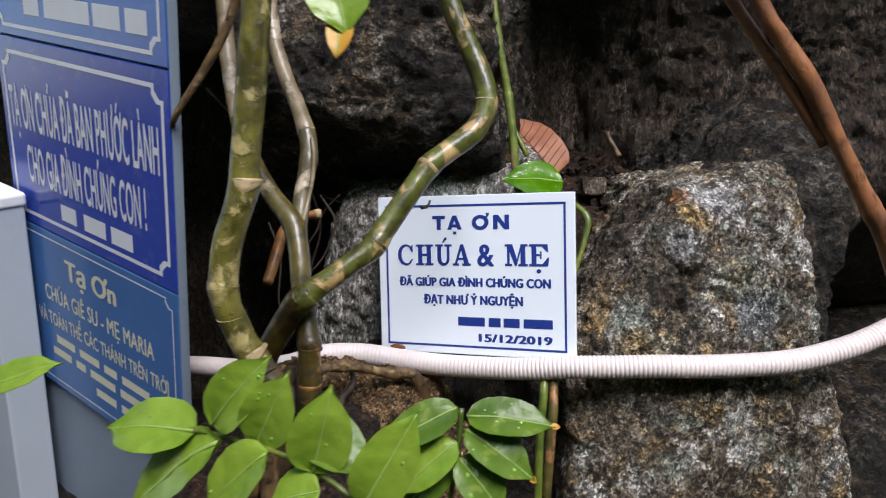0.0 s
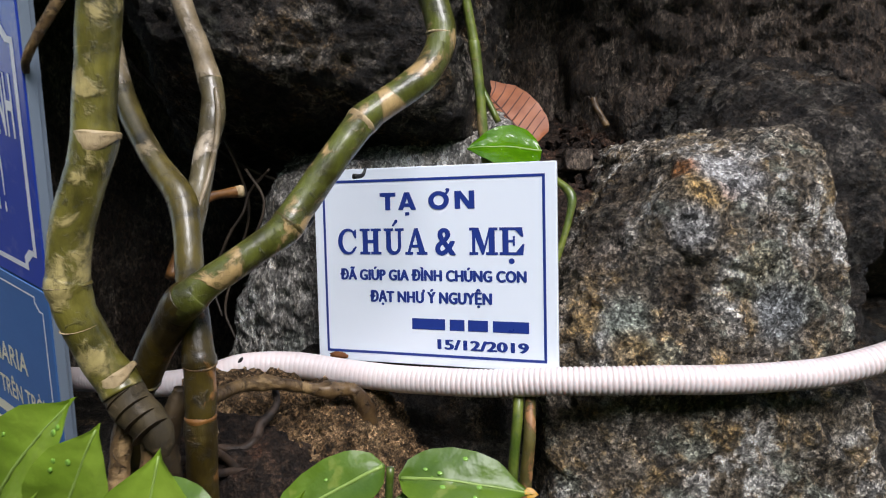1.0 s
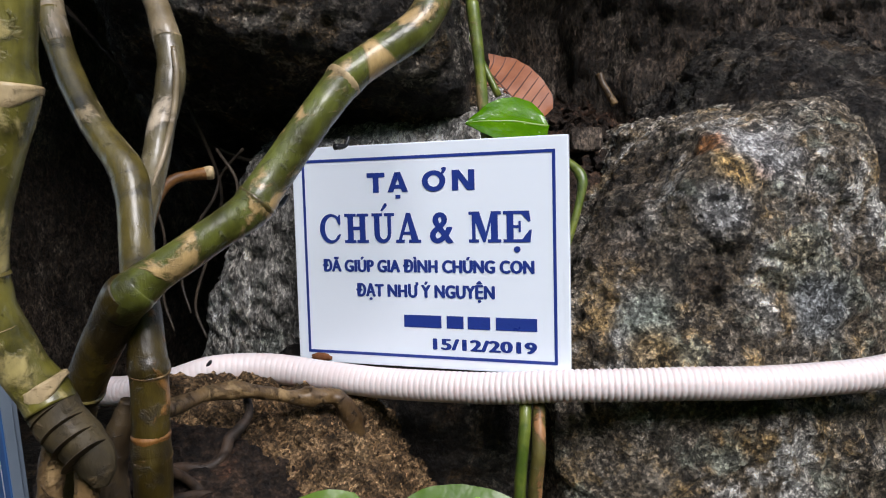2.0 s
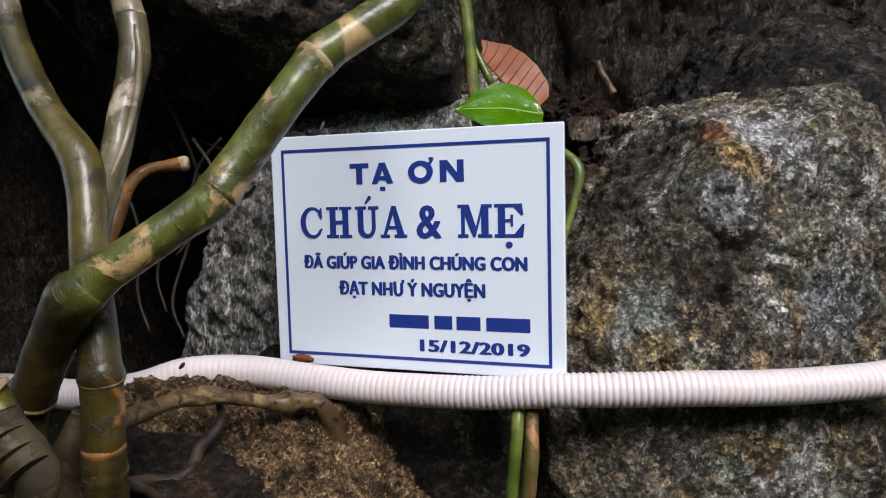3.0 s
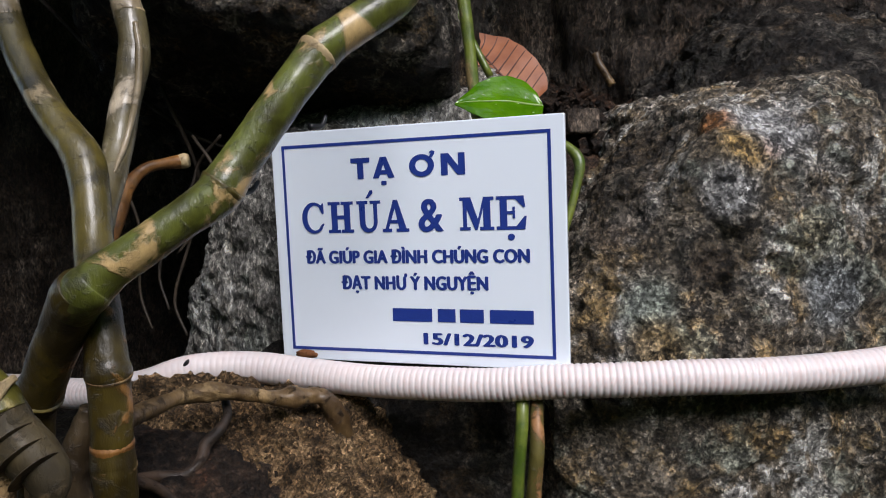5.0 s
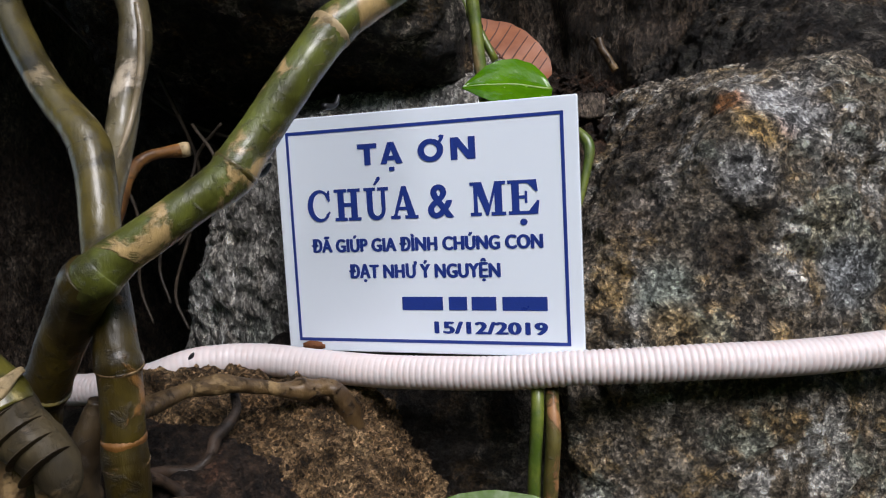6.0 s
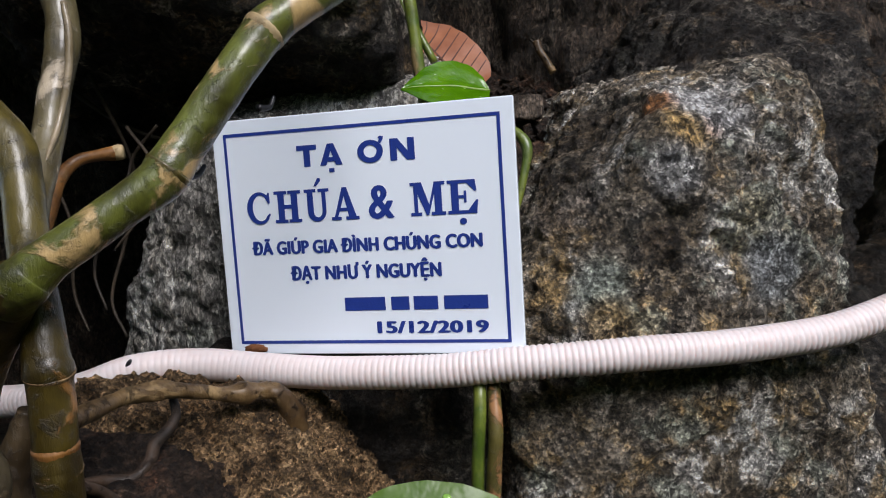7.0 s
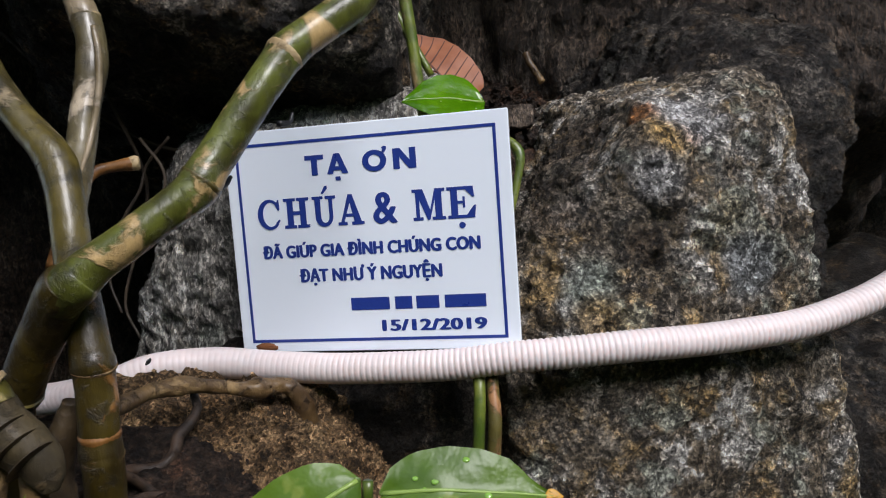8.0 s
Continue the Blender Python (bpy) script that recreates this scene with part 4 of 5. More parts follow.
for k in range(4):
    u = k / 3
    node_on(shoot, (-0.129 + 0.015 * u, 0.515 - 0.006 * u, 0.886 - 0.0165 * u), (0.7, -0.2, -0.75), 0.0097, 0.05, 0.0004, M_STEM_BASE, 18 + k)
s2f = stem("stem", [(-0.0985, 0.5262, 0.9375, 0.0100), (-0.103, 0.529, 0.9335, 0.0102), (-0.110, 0.535, 0.925, 0.0098), (-0.122, 0.545, 0.908, 0.0098), (-0.132, 0.553, 0.893, 0.0098), (-0.137, 0.557, 0.886, 0.0105), (-0.142, 0.56, 0.875, 0.0095), (-0.145, 0.562, 0.83, 0.009)], M_STEM_LOW, "olive foot of the green stem, shade in its colour", 0.08, 12)
node_on(s2f, (-0.136, 0.556, 0.887), (0.6, -0.4, 0.9), 0.0102, 0.1, 0.0015, M_STEM_TAN, 13)
s2 = stem("stem", [(-0.106, 0.531, 0.9295, 0.0096), (-0.0975, 0.526, 0.9365, 0.0100), (-0.0935, 0.5263, 0.940, 0.0093), (-0.086, 0.527, 0.946, 0.0085), (-0.073, 0.53, 0.955, 0.0083), (-0.059, 0.535, 0.965, 0.0083), (-0.0495, 0.539, 0.972, 0.0090), (-0.0455, 0.541, 0.977, 0.0097), (-0.042, 0.5435, 0.983, 0.0090), (-0.036, 0.547, 0.992, 0.0087),
                   (-0.021, 0.553, 1.014, 0.0088), (-0.011, 0.558, 1.028, 0.0089), (-0.0055, 0.561, 1.0355, 0.0096), (0.0, 0.5635, 1.0405, 0.0090), (0.006, 0.566, 1.045, 0.0087), (0.027, 0.575, 1.061, 0.009),
                   (0.036, 0.58, 1.073, 0.009), (0.041, 0.583, 1.088, 0.0092), (0.038, 0.586, 1.106, 0.009), (0.028, 0.59, 1.132, 0.0088), (0.012, 0.592, 1.170, 0.0086), (-0.01, 0.60, 1.26, 0.0085)], M_STEM_GREEN, "green stem with corky tan patches", 0.05, 2)
node_on(s2, (-0.006, 0.5608, 1.0348), (0.65, 0.25, 0.75), 0.0094, 0.0, 0.0032, None, 11)
node_on(s2, (-0.0455, 0.541, 0.977), (0.6, 0.3, 0.8), 0.0095, 0.1, 0.0022, M_STEM_TAN, 12)
node_on(s2, (0.0405, 0.583, 1.09), (0, 0.1, 1), 0.0089, 0.1, 0.0012, M_SCAR, 14)
s3l = stem("stem", [(-0.105, 0.55, 0.939, 0.0082), (-0.101, 0.546, 0.919, 0.0084), (-0.099, 0.542, 0.904, 0.0087), (-0.098, 0.541, 0.899, 0.0095), (-0.098, 0.541, 0.893, 0.0086), (-0.098, 0.54, 0.870, 0.0086), (-0.098, 0.54, 0.860, 0.0094), (-0.098, 0.54, 0.852, 0.0087), (-0.10, 0.545, 0.828, 0.0088), (-0.10, 0.55, 0.79, 0.009)], M_STEM_LOW, "lower stem with orange nodes, shade in its colour", 0.08, 13)
node_on(s3l, (-0.098, 0.541, 0.898), (0, 0, 1), 0.0091, 0.25, 0.0015, M_ROOT, 21)
node_on(s3l, (-0.098, 0.54, 0.868), (0, 0, 1), 0.0086, 0.15, 0.003, M_ORANGE, 22)
node_on(s3l, (-0.098, 0.54, 0.858), (0, 0, 1), 0.0092, 0.25, 0.0015, M_ROOT, 24)
s3 = stem("stem", [(-0.105, 0.55, 0.934, 0.0080), (-0.107, 0.555, 0.955, 0.0081), (-0.110, 0.562, 0.976, 0.0083), (-0.1135, 0.567, 0.988, 0.0088), (-0.118, 0.570, 0.996, 0.0084), (-0.124, 0.574, 1.003, 0.0077), (-0.135, 0.58, 1.016, 0.0074), (-0.151, 0.592, 1.04, 0.0073), (-0.164, 0.603, 1.067, 0.0072), (-0.169, 0.608, 1.08, 0.0073)], M_STEM_TAN, "slender olive stem forking behind the others", 0.06, 3)
stem("stem", [(-0.161, 0.600, 1.060, 0.0068), (-0.166, 0.605, 1.072, 0.0074), (-0.174, 0.615, 1.098, 0.0072), (-0.181, 0.625, 1.13, 0.007), (-0.186, 0.632, 1.18, 0.007), (-0.193, 0.645, 1.30, 0.007)], M_STEM_PALE, "tan upper stem, highlight in its colour", 0.1, 15)
node_on(s3, (-0.1145, 0.5675, 0.9895), (-0.35, 0.2, 1), 0.0085, 0.0, 0.0009, M_STEM_BASE, 23)
s4 = stem("stem", [(-0.114, 0.575, 0.955, 0.0058), (-0.118, 0.60, 0.978, 0.0066), (-0.120, 0.618, 1.0, 0.0074), (-0.118, 0.626, 1.022, 0.0079), (-0.115, 0.632, 1.044, 0.0080), (-0.115, 0.636, 1.061, 0.0081), (-0.118, 0.639, 1.073, 0.0083)], M_STEM_RIDGED, "pale ridged stem", 0.1, 4)
stem("stem", [(-0.1165, 0.638, 1.068, 0.0078), (-0.119, 0.64, 1.076, 0.0080), (-0.128, 0.65, 1.099, 0.0072), (-0.140, 0.66, 1.125, 0.0074), (-0.147, 0.666, 1.145, 0.0072), (-0.156, 0.675, 1.18, 0.007), (-0.17, 0.70, 1.30, 0.007)], M_STEM_PALE, "pinkish tan upper stem, highlight in its colour", 0.12, 16)
node_on(s4, (-0.118, 0.6395, 1.0735), (-0.3, 0.1, 1), 0.0080, 0.05, 0.0012, M_SCAR, 31)
stem("ridge", [(-0.1105, 0.6275, 1.066, 0.0016), (-0.1085, 0.625, 1.05, 0.0019), (-0.1095, 0.621, 1.028, 0.0018), (-0.1135, 0.615, 1.005, 0.0016), (-0.1155, 0.60, 0.985, 0.001)], M_STEM_PALE, "pale lengthwise ridge of split bark", 0.2, 32, 10)
stem("root", [(-0.105, 0.55, 0.866, 0.0055), (-0.112, 0.58, 0.864, 0.0048), (-0.102, 0.628, 0.861, 0.0046), (-0.088, 0.644, 0.8595, 0.0056), (-0.078, 0.65, 0.857, 0.0046), (-0.056, 0.664, 0.849, 0.0052), (-0.046, 0.67, 0.8465, 0.0066), (-0.039, 0.673, 0.846, 0.0052), (-0.031, 0.676, 0.845, 0.0056), (-0.024, 0.679, 0.839, 0.0068), (-0.015, 0.69, 0.812, 0.006), (-0.012, 0.71, 0.78, 0.005)], M_ROOT, "thick knotted aerial root", 0.3, 5)
for k, rows in enumerate(([(-0.118, 0.59, 0.829, 0.004), (-0.111, 0.612, 0.823, 0.0038), (-0.097, 0.62, 0.820, 0.0036), (-0.090, 0.627, 0.825, 0.0036), (-0.0885, 0.634, 0.832, 0.0036), (-0.083, 0.642, 0.837, 0.0034), (-0.080, 0.65, 0.843, 0.003), (-0.083, 0.658, 0.85, 0.0024)],
                          [(-0.112, 0.585, 0.834, 0.003), (-0.104, 0.60, 0.822, 0.0028), (-0.096, 0.605, 0.811, 0.0026), (-0.085, 0.608, 0.806, 0.0024), (-0.07, 0.612, 0.80, 0.002)],
                          [(-0.11, 0.57, 0.82, 0.003), (-0.095, 0.60, 0.812, 0.0028), (-0.075, 0.60, 0.805, 0.0025), (-0.06, 0.605, 0.79, 0.002)],
                          [(-0.13, 0.55, 0.83, 0.003), (-0.12, 0.60, 0.822, 0.0026), (-0.10, 0.605, 0.80, 0.002)])):
    stem("root", rows, M_ROOT_WET, "", 0.25, 40 + k, 10, 8)
stem("old_stump", [(-0.130, 0.56, 0.79, 0.013), (-0.127, 0.558, 0.83, 0.010), (-0.122, 0.557, 0.855, 0.0075), (-0.118, 0.557, 0.87, 0.006), (-0.115, 0.556, 0.88, 0.004)], M_STEM_BASE, "brown woody foot of the stems", 0.25, 44)
for k, rows in enumerate(([(-0.132, 0.525, 0.885, 0.006), (-0.134, 0.522, 0.862, 0.0055), (-0.136, 0.52, 0.835, 0.006), (-0.138, 0.52, 0.79, 0.006)],
                          [(-0.118, 0.52, 0.872, 0.006), (-0.117, 0.518, 0.855, 0.0052), (-0.121, 0.515, 0.83, 0.0055), (-0.125, 0.515, 0.79, 0.006)])):
    stem("root", rows, M_ROOT, "", 0.35, 90 + k, 12, 8)
for k, rows in enumerate(([(-0.012, 0.566, 1.003, 0.0016), (-0.0075, 0.5715, 1.004, 0.0012), (-0.0055, 0.574, 1.009, 0.0008)],
                          [(-0.043, 0.556, 0.974, 0.0018), (-0.039, 0.5625, 0.975, 0.0013), (-0.0365, 0.5665, 0.979, 0.0009)])):
    stem("rootlet", rows, M_BLACK, "short black dried rootlet", 0.2, 50 + k, 8, 6)
stub = stem("stub", [(-0.172, 0.70, 0.93, 0.0052), (-0.166, 0.72, 0.962, 0.006), (-0.163, 0.735, 0.982, 0.005), (-0.155, 0.745, 0.9935, 0.0043), (-0.143, 0.75, 0.997, 0.0042), (-0.132, 0.753, 0.9985, 0.005), (-0.129, 0.754, 0.999, 0.0046)], M_ORANGE, "orange bent side shoot with a cut end", 0.12, 6, 14)
node_on(stub, (-0.1295, 0.7535, 0.999), (1, 0.2, 0.1), 0.0052, 0.1, 0.003, M_SCAR, 25)


# ---- thin roots hanging in the hollow ----
roots = thing("hanging_roots", "thin dark wiry roots trailing over the rock", "roots", at=pose(-0.15, 0.85, 0.85))
for k, rows in enumerate((
        [(-0.16, 0.80, 1.06, 0.0018), (-0.135, 0.82, 0.99, 0.0016), (-0.15, 0.83, 0.94, 0.0015), (-0.17, 0.82, 0.89, 0.0014), (-0.16, 0.81, 0.86, 0.0012)],
        [(-0.118, 0.79, 1.02, 0.0012), (-0.132, 0.80, 1.0, 0.0014), (-0.135, 0.80, 0.98, 0.0014), (-0.155, 0.80, 0.955, 0.0016), (-0.175, 0.80, 0.915, 0.0015), (-0.165, 0.79, 0.885, 0.001)],
        [(-0.24, 0.84, 1.13, 0.0028), (-0.176, 0.82, 1.108, 0.0028), (-0.141, 0.81, 1.093, 0.0027), (-0.109, 0.80, 1.083, 0.0026), (-0.075, 0.80, 1.074, 0.0024), (-0.045, 0.80, 1.069, 0.002)],
        [(-0.28, 0.85, 1.15, 0.0022), (-0.21, 0.84, 1.07, 0.002), (-0.15, 0.83, 1.025, 0.0018), (-0.09, 0.82, 1.005, 0.0014)],
        [(-0.13, 0.79, 1.02, 0.0014), (-0.12, 0.785, 0.99, 0.0013), (-0.135, 0.785, 0.955, 0.0012), (-0.15, 0.785, 0.93, 0.001)],
        [(-0.19, 0.80, 0.99, 0.0013), (-0.18, 0.80, 0.95, 0.0014), (-0.19, 0.80, 0.90, 0.0013), (-0.18, 0.79, 0.87, 0.001)])):
    me = tube("root", [(x + 0.006 * math.sin(5 * i + k), y, z, r * 0.95) for i, (x, y, z, r) in enumerate(rows)], M_ROOT if k == 2 else M_ROOT_DARK, 8, 8, 0.15, 60 + k)
    me.transform(Matrix.Translation((0.15, -0.85, -0.85)))
    part("root", me, M_ROOT_DARK, roots)


# ---- the red-brown branch close to the path ----
branch = thing("branch", "reddish brown woody branch leaning across in front of the rocks", "branch", at=pose(0.36, 0.40, 0.0))


def branch_part(name, rows, label, seed):
    me = tube(name, rows, M_BRANCH, 20, 10, 0.1, seed)
    me.transform(Matrix.Translation((-0.36, -0.40, 0)))
    part(name, me, M_BRANCH, branch, label)


branch_part("limb", [(0.10, 0.37, 1.25, 0.0041), (0.155, 0.36, 1.11, 0.0042), (0.171, 0.36, 1.081, 0.0043), (0.184, 0.36, 1.061, 0.0050), (0.198, 0.36, 1.033, 0.0044), (0.211, 0.36, 1.008, 0.0045), (0.216, 0.36, 0.998, 0.0052), (0.227, 0.36, 0.974, 0.0054), (0.26, 0.37, 0.87, 0.0061), (0.33, 0.39, 0.4, 0.0110), (0.36, 0.40, 0.0, 0.0140)], "knobbly limb", 7)
branch_part("side_shoot", [(0.195, 0.364, 1.03, 0.003), (0.176, 0.366, 1.062, 0.0032), (0.156, 0.37, 1.095, 0.003), (0.125, 0.38, 1.15, 0.003)], "thinner side shoot", 8)
twig = tube("twig", [(-0.23, 0.62, 1.07, 0.0022), (-0.219, 0.60, 1.082, 0.0028), (-0.191, 0.59, 1.117, 0.0036), (-0.172, 0.585, 1.145, 0.0036), (-0.156, 0.58, 1.18, 0.004), (-0.12, 0.56, 1.26, 0.004)], M_ROOT, 12, 8, 0.12, 9)
twig.transform(INV)
part("twig", twig, M_ROOT, plant, "thin tan twig")


# ---- vines and the glossy leaf behind the white plaque ----
vine = thing("vine", "thin green vine hanging behind the plaque and over the rock", "vine", at=pose(0.1, 0.72, 0.75))
VINV = Matrix.Translation((-0.1, -0.72, -0.75))
for k, (mat, rows) in enumerate((
        (M_VINE, [(0.046, 0.76, 1.32, 0.0042), (0.062, 0.75, 1.185, 0.0042), (0.0715, 0.748, 1.127, 0.0043), (0.0725, 0.747, 1.120, 0.005), (0.077, 0.742, 1.075, 0.0043), (0.079, 0.74, 1.046, 0.0045), (0.085, 0.737, 1.0, 0.0042), (0.10, 0.73, 0.93, 0.004), (0.102, 0.70, 0.87, 0.004), (0.098, 0.664, 0.835, 0.0042), (0.093, 0.655, 0.788, 0.0042), (0.09, 0.65, 0.72, 0.004)]),
        (M_VINE, [(0.03, 0.87, 1.3, 0.003), (0.05, 0.83, 1.203, 0.0032), (0.057, 0.82, 1.155, 0.0034), (0.074, 0.81, 1.114, 0.0034), (0.098, 0.80, 1.062, 0.003)]),
        (M_VINE, [(0.10, 0.78, 1.02, 0.003), (0.128, 0.762, 1.016, 0.0032), (0.144, 0.75, 1.005, 0.0032), (0.154, 0.742, 0.992, 0.0042), (0.151, 0.737, 0.972, 0.0031), (0.139, 0.73, 0.938, 0.003), (0.12, 0.72, 0.9, 0.003)]),
        (M_VINE_BARK, [(0.115, 0.71, 0.90, 0.004), (0.112, 0.685, 0.86, 0.0045), (0.107, 0.664, 0.835, 0.0043), (0.105, 0.653, 0.815, 0.0047), (0.102, 0.65, 0.786, 0.0047), (0.098, 0.65, 0.73, 0.0045)]))):
    me = tube("stem", rows, mat, 12, 8, 0.05, 70 + k)
    me.transform(VINV)
    part("stem", me, mat, vine)


def leaf_at(base, tip, facing, width, mat, name="leaf", parent=None, label="", curl=0.1, fold=0.15, seed=0, vein=None, drops=0, full=0.7, side_veins=0, drip=False):
    """A leaf from base to tip, its upper side turned towards facing, with a raised midrib."""
    b, t = Vector(base), Vector(tip)
    x = (t - b)
    length = x.length
    x.normalize()
    z = Vector(facing)
    z = (z - x * z.dot(x)).normalized()
    m = Matrix((x, z.cross(x), z)).transposed().to_4x4()
    m.translation = b
    ob = part(name, leaf_mesh(name, length, width, mat, curl, fold, 18, 8, seed, full, drip), mat, None, label)
    ob.matrix_world = m
    bpy.context.view_layer.update()
    if parent is not None:
        ob.parent = parent
        ob.matrix_parent_inverse = parent.matrix_world.inverted()
    rnd = random.Random(seed)

    def surf(t, s):
        w = width * 0.5 * blade(t, full, drip)
        y = s * w
        return Vector((t * length, y, fold * abs(y) + curl * length * t * (1 - t) - curl * length * 0.9 * t * t + 0.03 * length * noise.noise(Vector((t * 3, s * 1.5, seed * 3.7)))))
    if vein is not None:
        rows = [(*(surf(0.02 + 0.94 * k / 8, 0) + Vector((0, 0, 0.0001))), 0.0009 * (1 - 0.085 * k) * length / 0.06) for k in range(9)]
        part("midrib", tube("midrib", rows, vein, 6, 2), vein, ob)
    for k in range(side_veins):
        for side in (-1, 1):
            t0 = 0.08 + 0.78 * k / side_veins
            rows = [(*(surf(t0 + 0.13 * g / 4, side * 0.94 * g / 4) + Vector((0, 0, 0.0004))), 0.0008 - 0.00012 * g) for g in range(5)]
            part("vein", tube("vein", rows, vein, 5, 3), vein, ob)
    for k in range(drops):
        q = surf(rnd.uniform(0.15, 0.85), rnd.uniform(-0.75, 0.75))
        bm = bmesh.new()
        r = rnd.uniform(0.0005, 0.0012)
        bmesh.ops.create_icosphere(bm, subdivisions=2, radius=r, matrix=Matrix.Translation(q + Vector((0, 0, r * 0.1))) @ Matrix.Diagonal((1.3, 1, 0.38, 1)))
        part("water_drop", bm, M_WATER, ob)
    return ob


gl = leaf_at((0.128, 0.735, 1.030), (0.066, 0.722, 1.036), (-0.1, -0.8, 0.6), 0.046, M_LEAF_GLOSS, "leaf", vine, "glossy bright green heart-shaped leaf", 0.12, 0.1, 3, M_VEIN, 5)

# ---- dry leaf and bits in the hollow ----
dry = leaf_at((0.138, 0.852, 1.043), (0.086, 0.892, 1.116), (0.05, -0.9, 0.45), 0.069, M_LEAF_DRY, "dry_leaf", None, "", 0.03, 0.10, 5, M_VEIN_DRY, 0, 0.36, 8)
tagged(dry, "dry reddish brown leaf with dark veins lying on the litter", "leaf")
tw = thing("dead_twig", "short broken tan twig stuck in the litter", "twig", at=pose(0.222, 0.925, 1.07))
part("stick", tube("stick", [(-0.006, 0.0, 0.032, 0.0045), (-0.004, -0.002, 0.024, 0.0042), (0.002, -0.006, 0.012, 0.0036), (0.008, -0.01, 0.0, 0.0032)], M_ROOT, 10, 6, 0.35, 3), M_ROOT, tw)
for k in range(3):
    rows = [(-0.006, 0, 0.026, 0.0012), (-0.010 + 0.004 * k, 0.004, 0.035, 0.0008), (-0.015 + 0.008 * k, 0.006, 0.031 + 0.004 * k, 0.0004)]
    part("fibre", tube("fibre", rows, M_ROOT_DARK, 6, 4, 0.2, 4 + k), M_ROOT_DARK, tw)


def litter():
    """Crumbs, bark bits and leaf scraps strewn over the heap."""
    rnd = random.Random(4)
    verts, faces = [], []
    for _ in range(520):
        x, y = rnd.uniform(0.1, 0.31), rnd.uniform(0.83, 1.08)
        z = 1.015 + (y - 0.86) * 0.40 + rnd.uniform(-0.006, 0.009)
        m = Matrix.Translation((x, y, z)) @ Euler((rnd.uniform(-1, 1), rnd.uniform(-1, 1), rnd.uniform(0, 6))).to_matrix().to_4x4()
        a, b, c = rnd.uniform(0.003, 0.014), rnd.uniform(0.0015, 0.006), rnd.uniform(0.0006, 0.003)
        k = len(verts)
        for sx, sy, sz in ((-1, -1, -1), (1, -0.6, -1), (0.8, 1, -1), (-0.7, 0.8, -1), (-0.8, -0.9, 1), (0.9, -0.5, 1), (0.7, 0.8, 1), (-0.9, 0.6, 1)):
            verts.append(m @ Vector((sx * a * rnd.uniform(0.6, 1), sy * b, sz * c)))
        faces += [tuple(k + i for i in f) for f in ((0, 3, 2, 1), (4, 5, 6, 7), (0, 1, 5, 4), (1, 2, 6, 5), (2, 3, 7, 6), (3, 0, 4, 7))]
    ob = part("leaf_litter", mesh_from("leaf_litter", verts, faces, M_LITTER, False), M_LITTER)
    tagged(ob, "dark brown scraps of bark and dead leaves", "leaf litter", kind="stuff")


litter()
chip = boulder("stone_chip", (0.183, 0.845, 1.03), [((0, -1, 0.3), (0.183, 0.838, 1.03)), ((1, 0, 0), (0.197, 0.84, 1.03)), ((-1, 0, 0), (0.168, 0.84, 1.03)), ((0, 0, 1), (0.183, 0.84, 1.038)), ((0, 0, -1), (0.183, 0.84, 1.018)), ((0, 1, 0), (0.183, 0.86, 1.03))], M_ROCK_SMOOTH, 0.004, 0.002, 21, 4, 8, "small tan stone chip on the litter")

# ---- leafy sprays in the foreground ----
F_ = Vector((0.05, -0.75, 0.65))


def spray(label, rachis, leaflets, r0=0.0016):
    s = thing("leafy_spray", label, "leafy twig", "green sprays in front", pose(*rachis[-1][:3]))
    bpy.context.view_layer.update()
    x, y, z = rachis[-1]
    rows = [*rachis, (x + 0.02, y + 0.03, 0.45), (x + 0.03, y + 0.05, -0.01)] if z < 1 else [*rachis, (-0.111, 0.487, 1.20)]
    me = tube("rachis", [(*q, r0) for q in rows], M_VINE, 8, 6, 0.08, 5)
    me.transform(s.matrix_world.inverted())
    part("rachis", me, M_VINE, s, "thin green leaf stalk")
    for k, (b, t, w, mat, face, drops) in enumerate(leaflets):
        b, t = Vector(b), Vector(t)
        ob = leaf_at(b, t + (t - b) * 0.03, F_ + Vector(face), w, mat, "leaflet", s, "", 0.1, 0.22, 20 + k + len(leaflets) * 3, M_VEIN, drops, 0.62, 0, mat is not M_YELLOW)
        if mat is M_LEAF_DARK and drops > 2:
            length = (t - b).length * 1.03
            tip = leaf_mesh("leaf_tip", length * 0.11, 0.0042, M_YELLOW, 0.0, 0.1, 6, 4, k, 0.7, True)
            tip.transform(Matrix.Translation((length * 0.915, 0, -0.075 * length)) @ Euler((0, 0.18, 0)).to_matrix().to_4x4())
            part("leaf_tip", tip, M_YELLOW, ob, "yellowed drip tip")
    return s


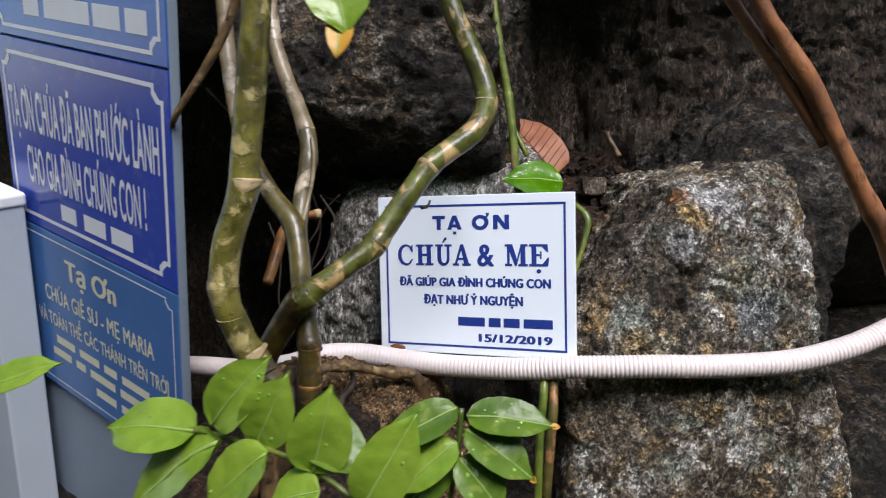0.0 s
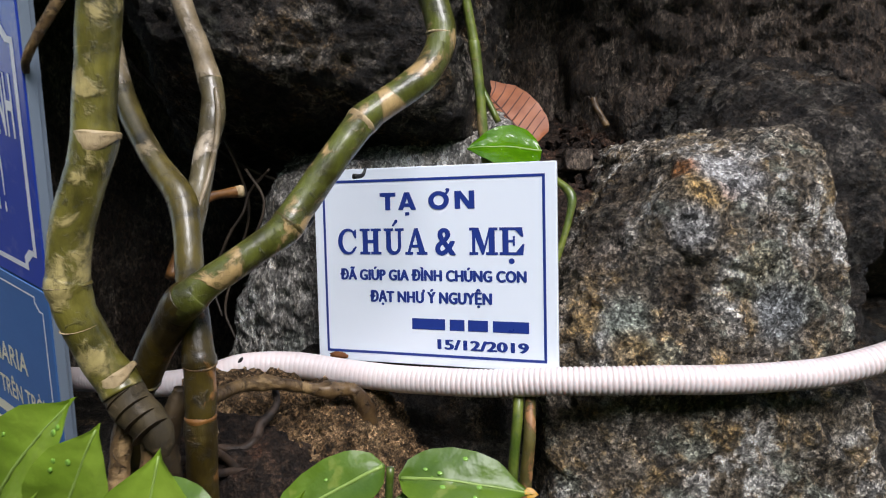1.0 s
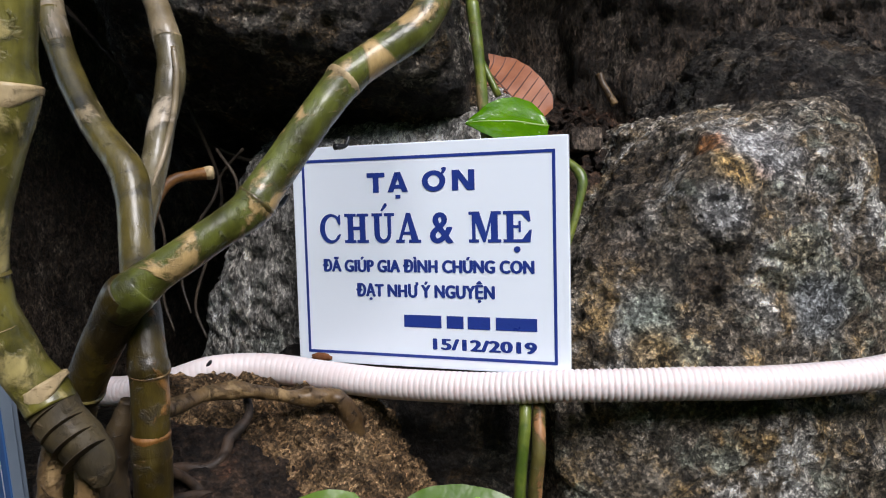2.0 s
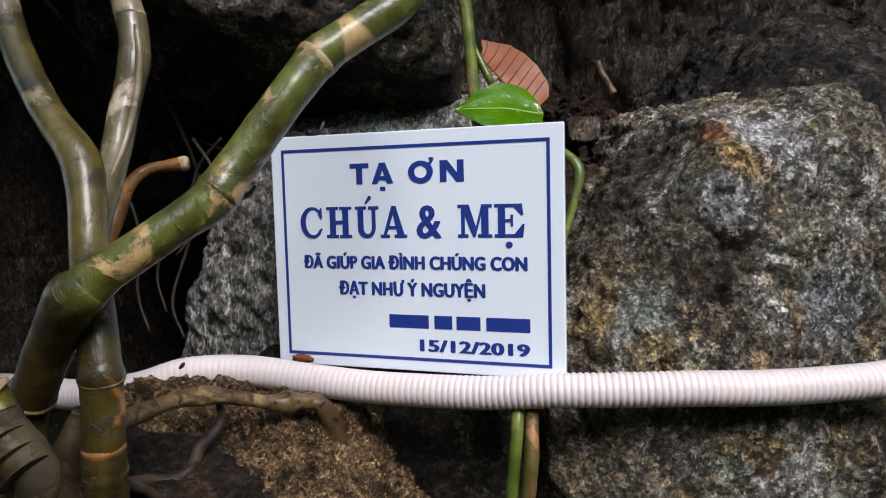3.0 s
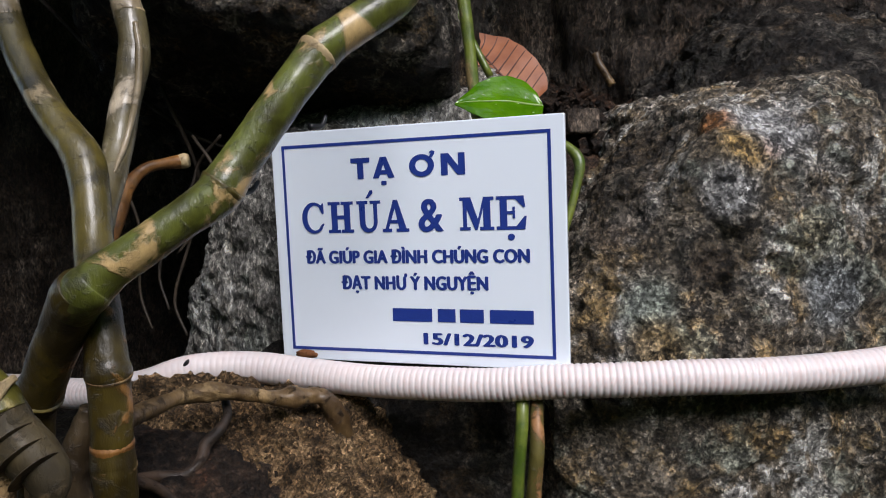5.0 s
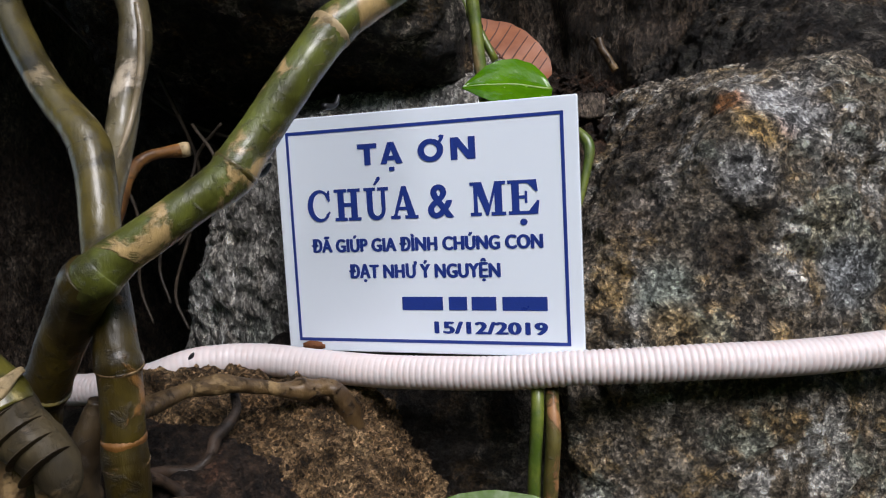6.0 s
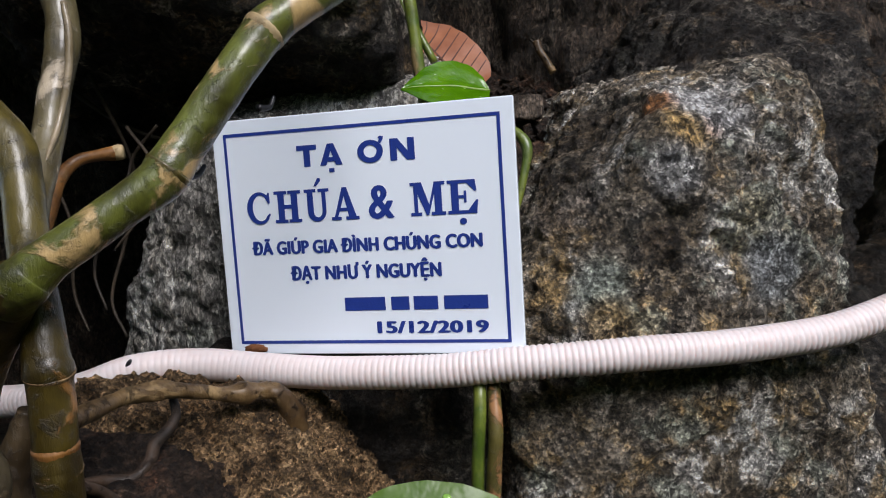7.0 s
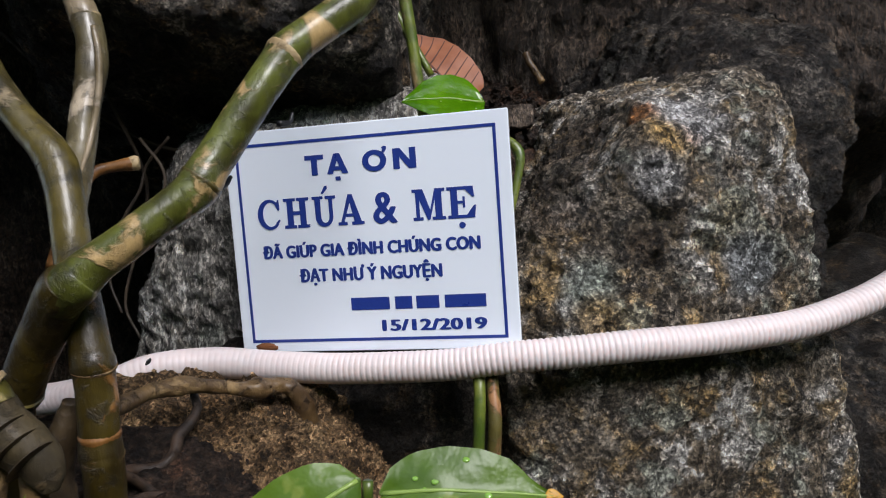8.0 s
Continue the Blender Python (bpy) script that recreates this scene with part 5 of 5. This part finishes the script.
spray("fresh green pinnate leaf spray wet with drops", [(-0.1344, 0.4017, 0.8776), (-0.1068, 0.3906, 0.8749), (-0.0700, 0.3746, 0.8690), (-0.0417, 0.3641, 0.8546), (-0.0191, 0.3626, 0.8311), (-0.0016, 0.3614, 0.8027)], [
    ((-0.1323, 0.4008, 0.8770), (-0.1974, 0.4229, 0.8753), 0.0352, M_LEAF, (-0.2, 0, 0.1), 2),
    ((-0.1162, 0.3908, 0.8754), (-0.1872, 0.4144, 0.8255), 0.0370, M_LEAF, (0, 0, 0.1), 1),
    ((-0.1226, 0.3970, 0.8819), (-0.0886, 0.3759, 0.9232), 0.0308, M_LEAF, (0.2, 0, 0), 5),
    ((-0.0946, 0.3855, 0.8748), (-0.0758, 0.3703, 0.9148), 0.0299, M_LEAF, (0.2, 0, 0), 4),
    ((-0.0866, 0.3768, 0.8733), (-0.1279, 0.3862, 0.8380), 0.0343, M_LEAF, (-0.1, 0, 0.1), 1),
    ((-0.0614, 0.3681, 0.8654), (-0.0494, 0.3558, 0.9110), 0.0326, M_LEAF, (0.2, 0, 0), 3),
    ((-0.0719, 0.3858, 0.8885), (-0.0325, 0.3668, 0.8665), 0.0326, M_LEAF_DARK, (0.3, 0, 0), 0),
    ((-0.0567, 0.3617, 0.8586), (-0.0856, 0.3676, 0.8498), 0.0282, M_LEAF, (0, 0, 0.1), 0),
    ((-0.0350, 0.3586, 0.8506), (-0.0074, 0.3502, 0.9003), 0.0299, M_LEAF, (0.2, 0, 0), 1),
    ((-0.0417, 0.3641, 0.8512), (-0.0182, 0.3559, 0.8345), 0.0299, M_LEAF, (0, 0, 0), 0),
])
spray("deep green pinnate leaf spray with yellow leaf tips", [(0.0160, 0.4180, 0.8840), (0.0140, 0.4180, 0.8610), (0.0100, 0.4180, 0.8380), (0.0080, 0.4180, 0.8150), (0.0060, 0.4180, 0.7880), (0.0000, 0.4180, 0.7640)], [
    ((0.0190, 0.4180, 0.8800), (0.0700, 0.4100, 0.8780), 0.0252, M_LEAF_DARK, (0.1, 0, 0.1), 7),
    ((0.0180, 0.4150, 0.8730), (0.0580, 0.4070, 0.8470), 0.0270, M_LEAF_DARK, (0.1, 0, 0), 6),
    ((0.0140, 0.4120, 0.8570), (0.0410, 0.4040, 0.8260), 0.0270, M_LEAF_DARK, (0.1, 0, 0), 5),
    ((0.0140, 0.4180, 0.8850), (-0.0340, 0.4100, 0.8630), 0.0252, M_LEAF_DARK, (-0.1, 0, 0.1), 2),
    ((0.0130, 0.4140, 0.8660), (-0.0220, 0.4060, 0.8390), 0.0243, M_LEAF, (-0.2, 0, 0), 1),
    ((0.0120, 0.4220, 0.8530), (-0.0190, 0.4140, 0.8280), 0.0243, M_LEAF_DARK, (-0.2, 0, 0), 1),
])
spray("young green leaf reaching in beside the post", [(-0.249, 0.400, 0.902), (-0.269, 0.400, 0.892), (-0.296, 0.400, 0.866)], [
    ((-0.251, 0.400, 0.901), (-0.207, 0.392, 0.920), 0.023, M_LEAF, (0, 0, 0.2), 0),
])
spray("hanging green leaf with an orange tip", [(-0.037, 0.310, 1.100), (-0.059, 0.360, 1.134), (-0.090, 0.450, 1.198)], [
    ((-0.038, 0.310, 1.103), (-0.031, 0.302, 1.071), 0.028, M_LEAF, (0, -0.5, -0.3), 0),
    ((-0.033, 0.308, 1.079), (-0.035, 0.300, 1.062), 0.011, M_YELLOW, (0, -0.5, -0.3), 0),
])
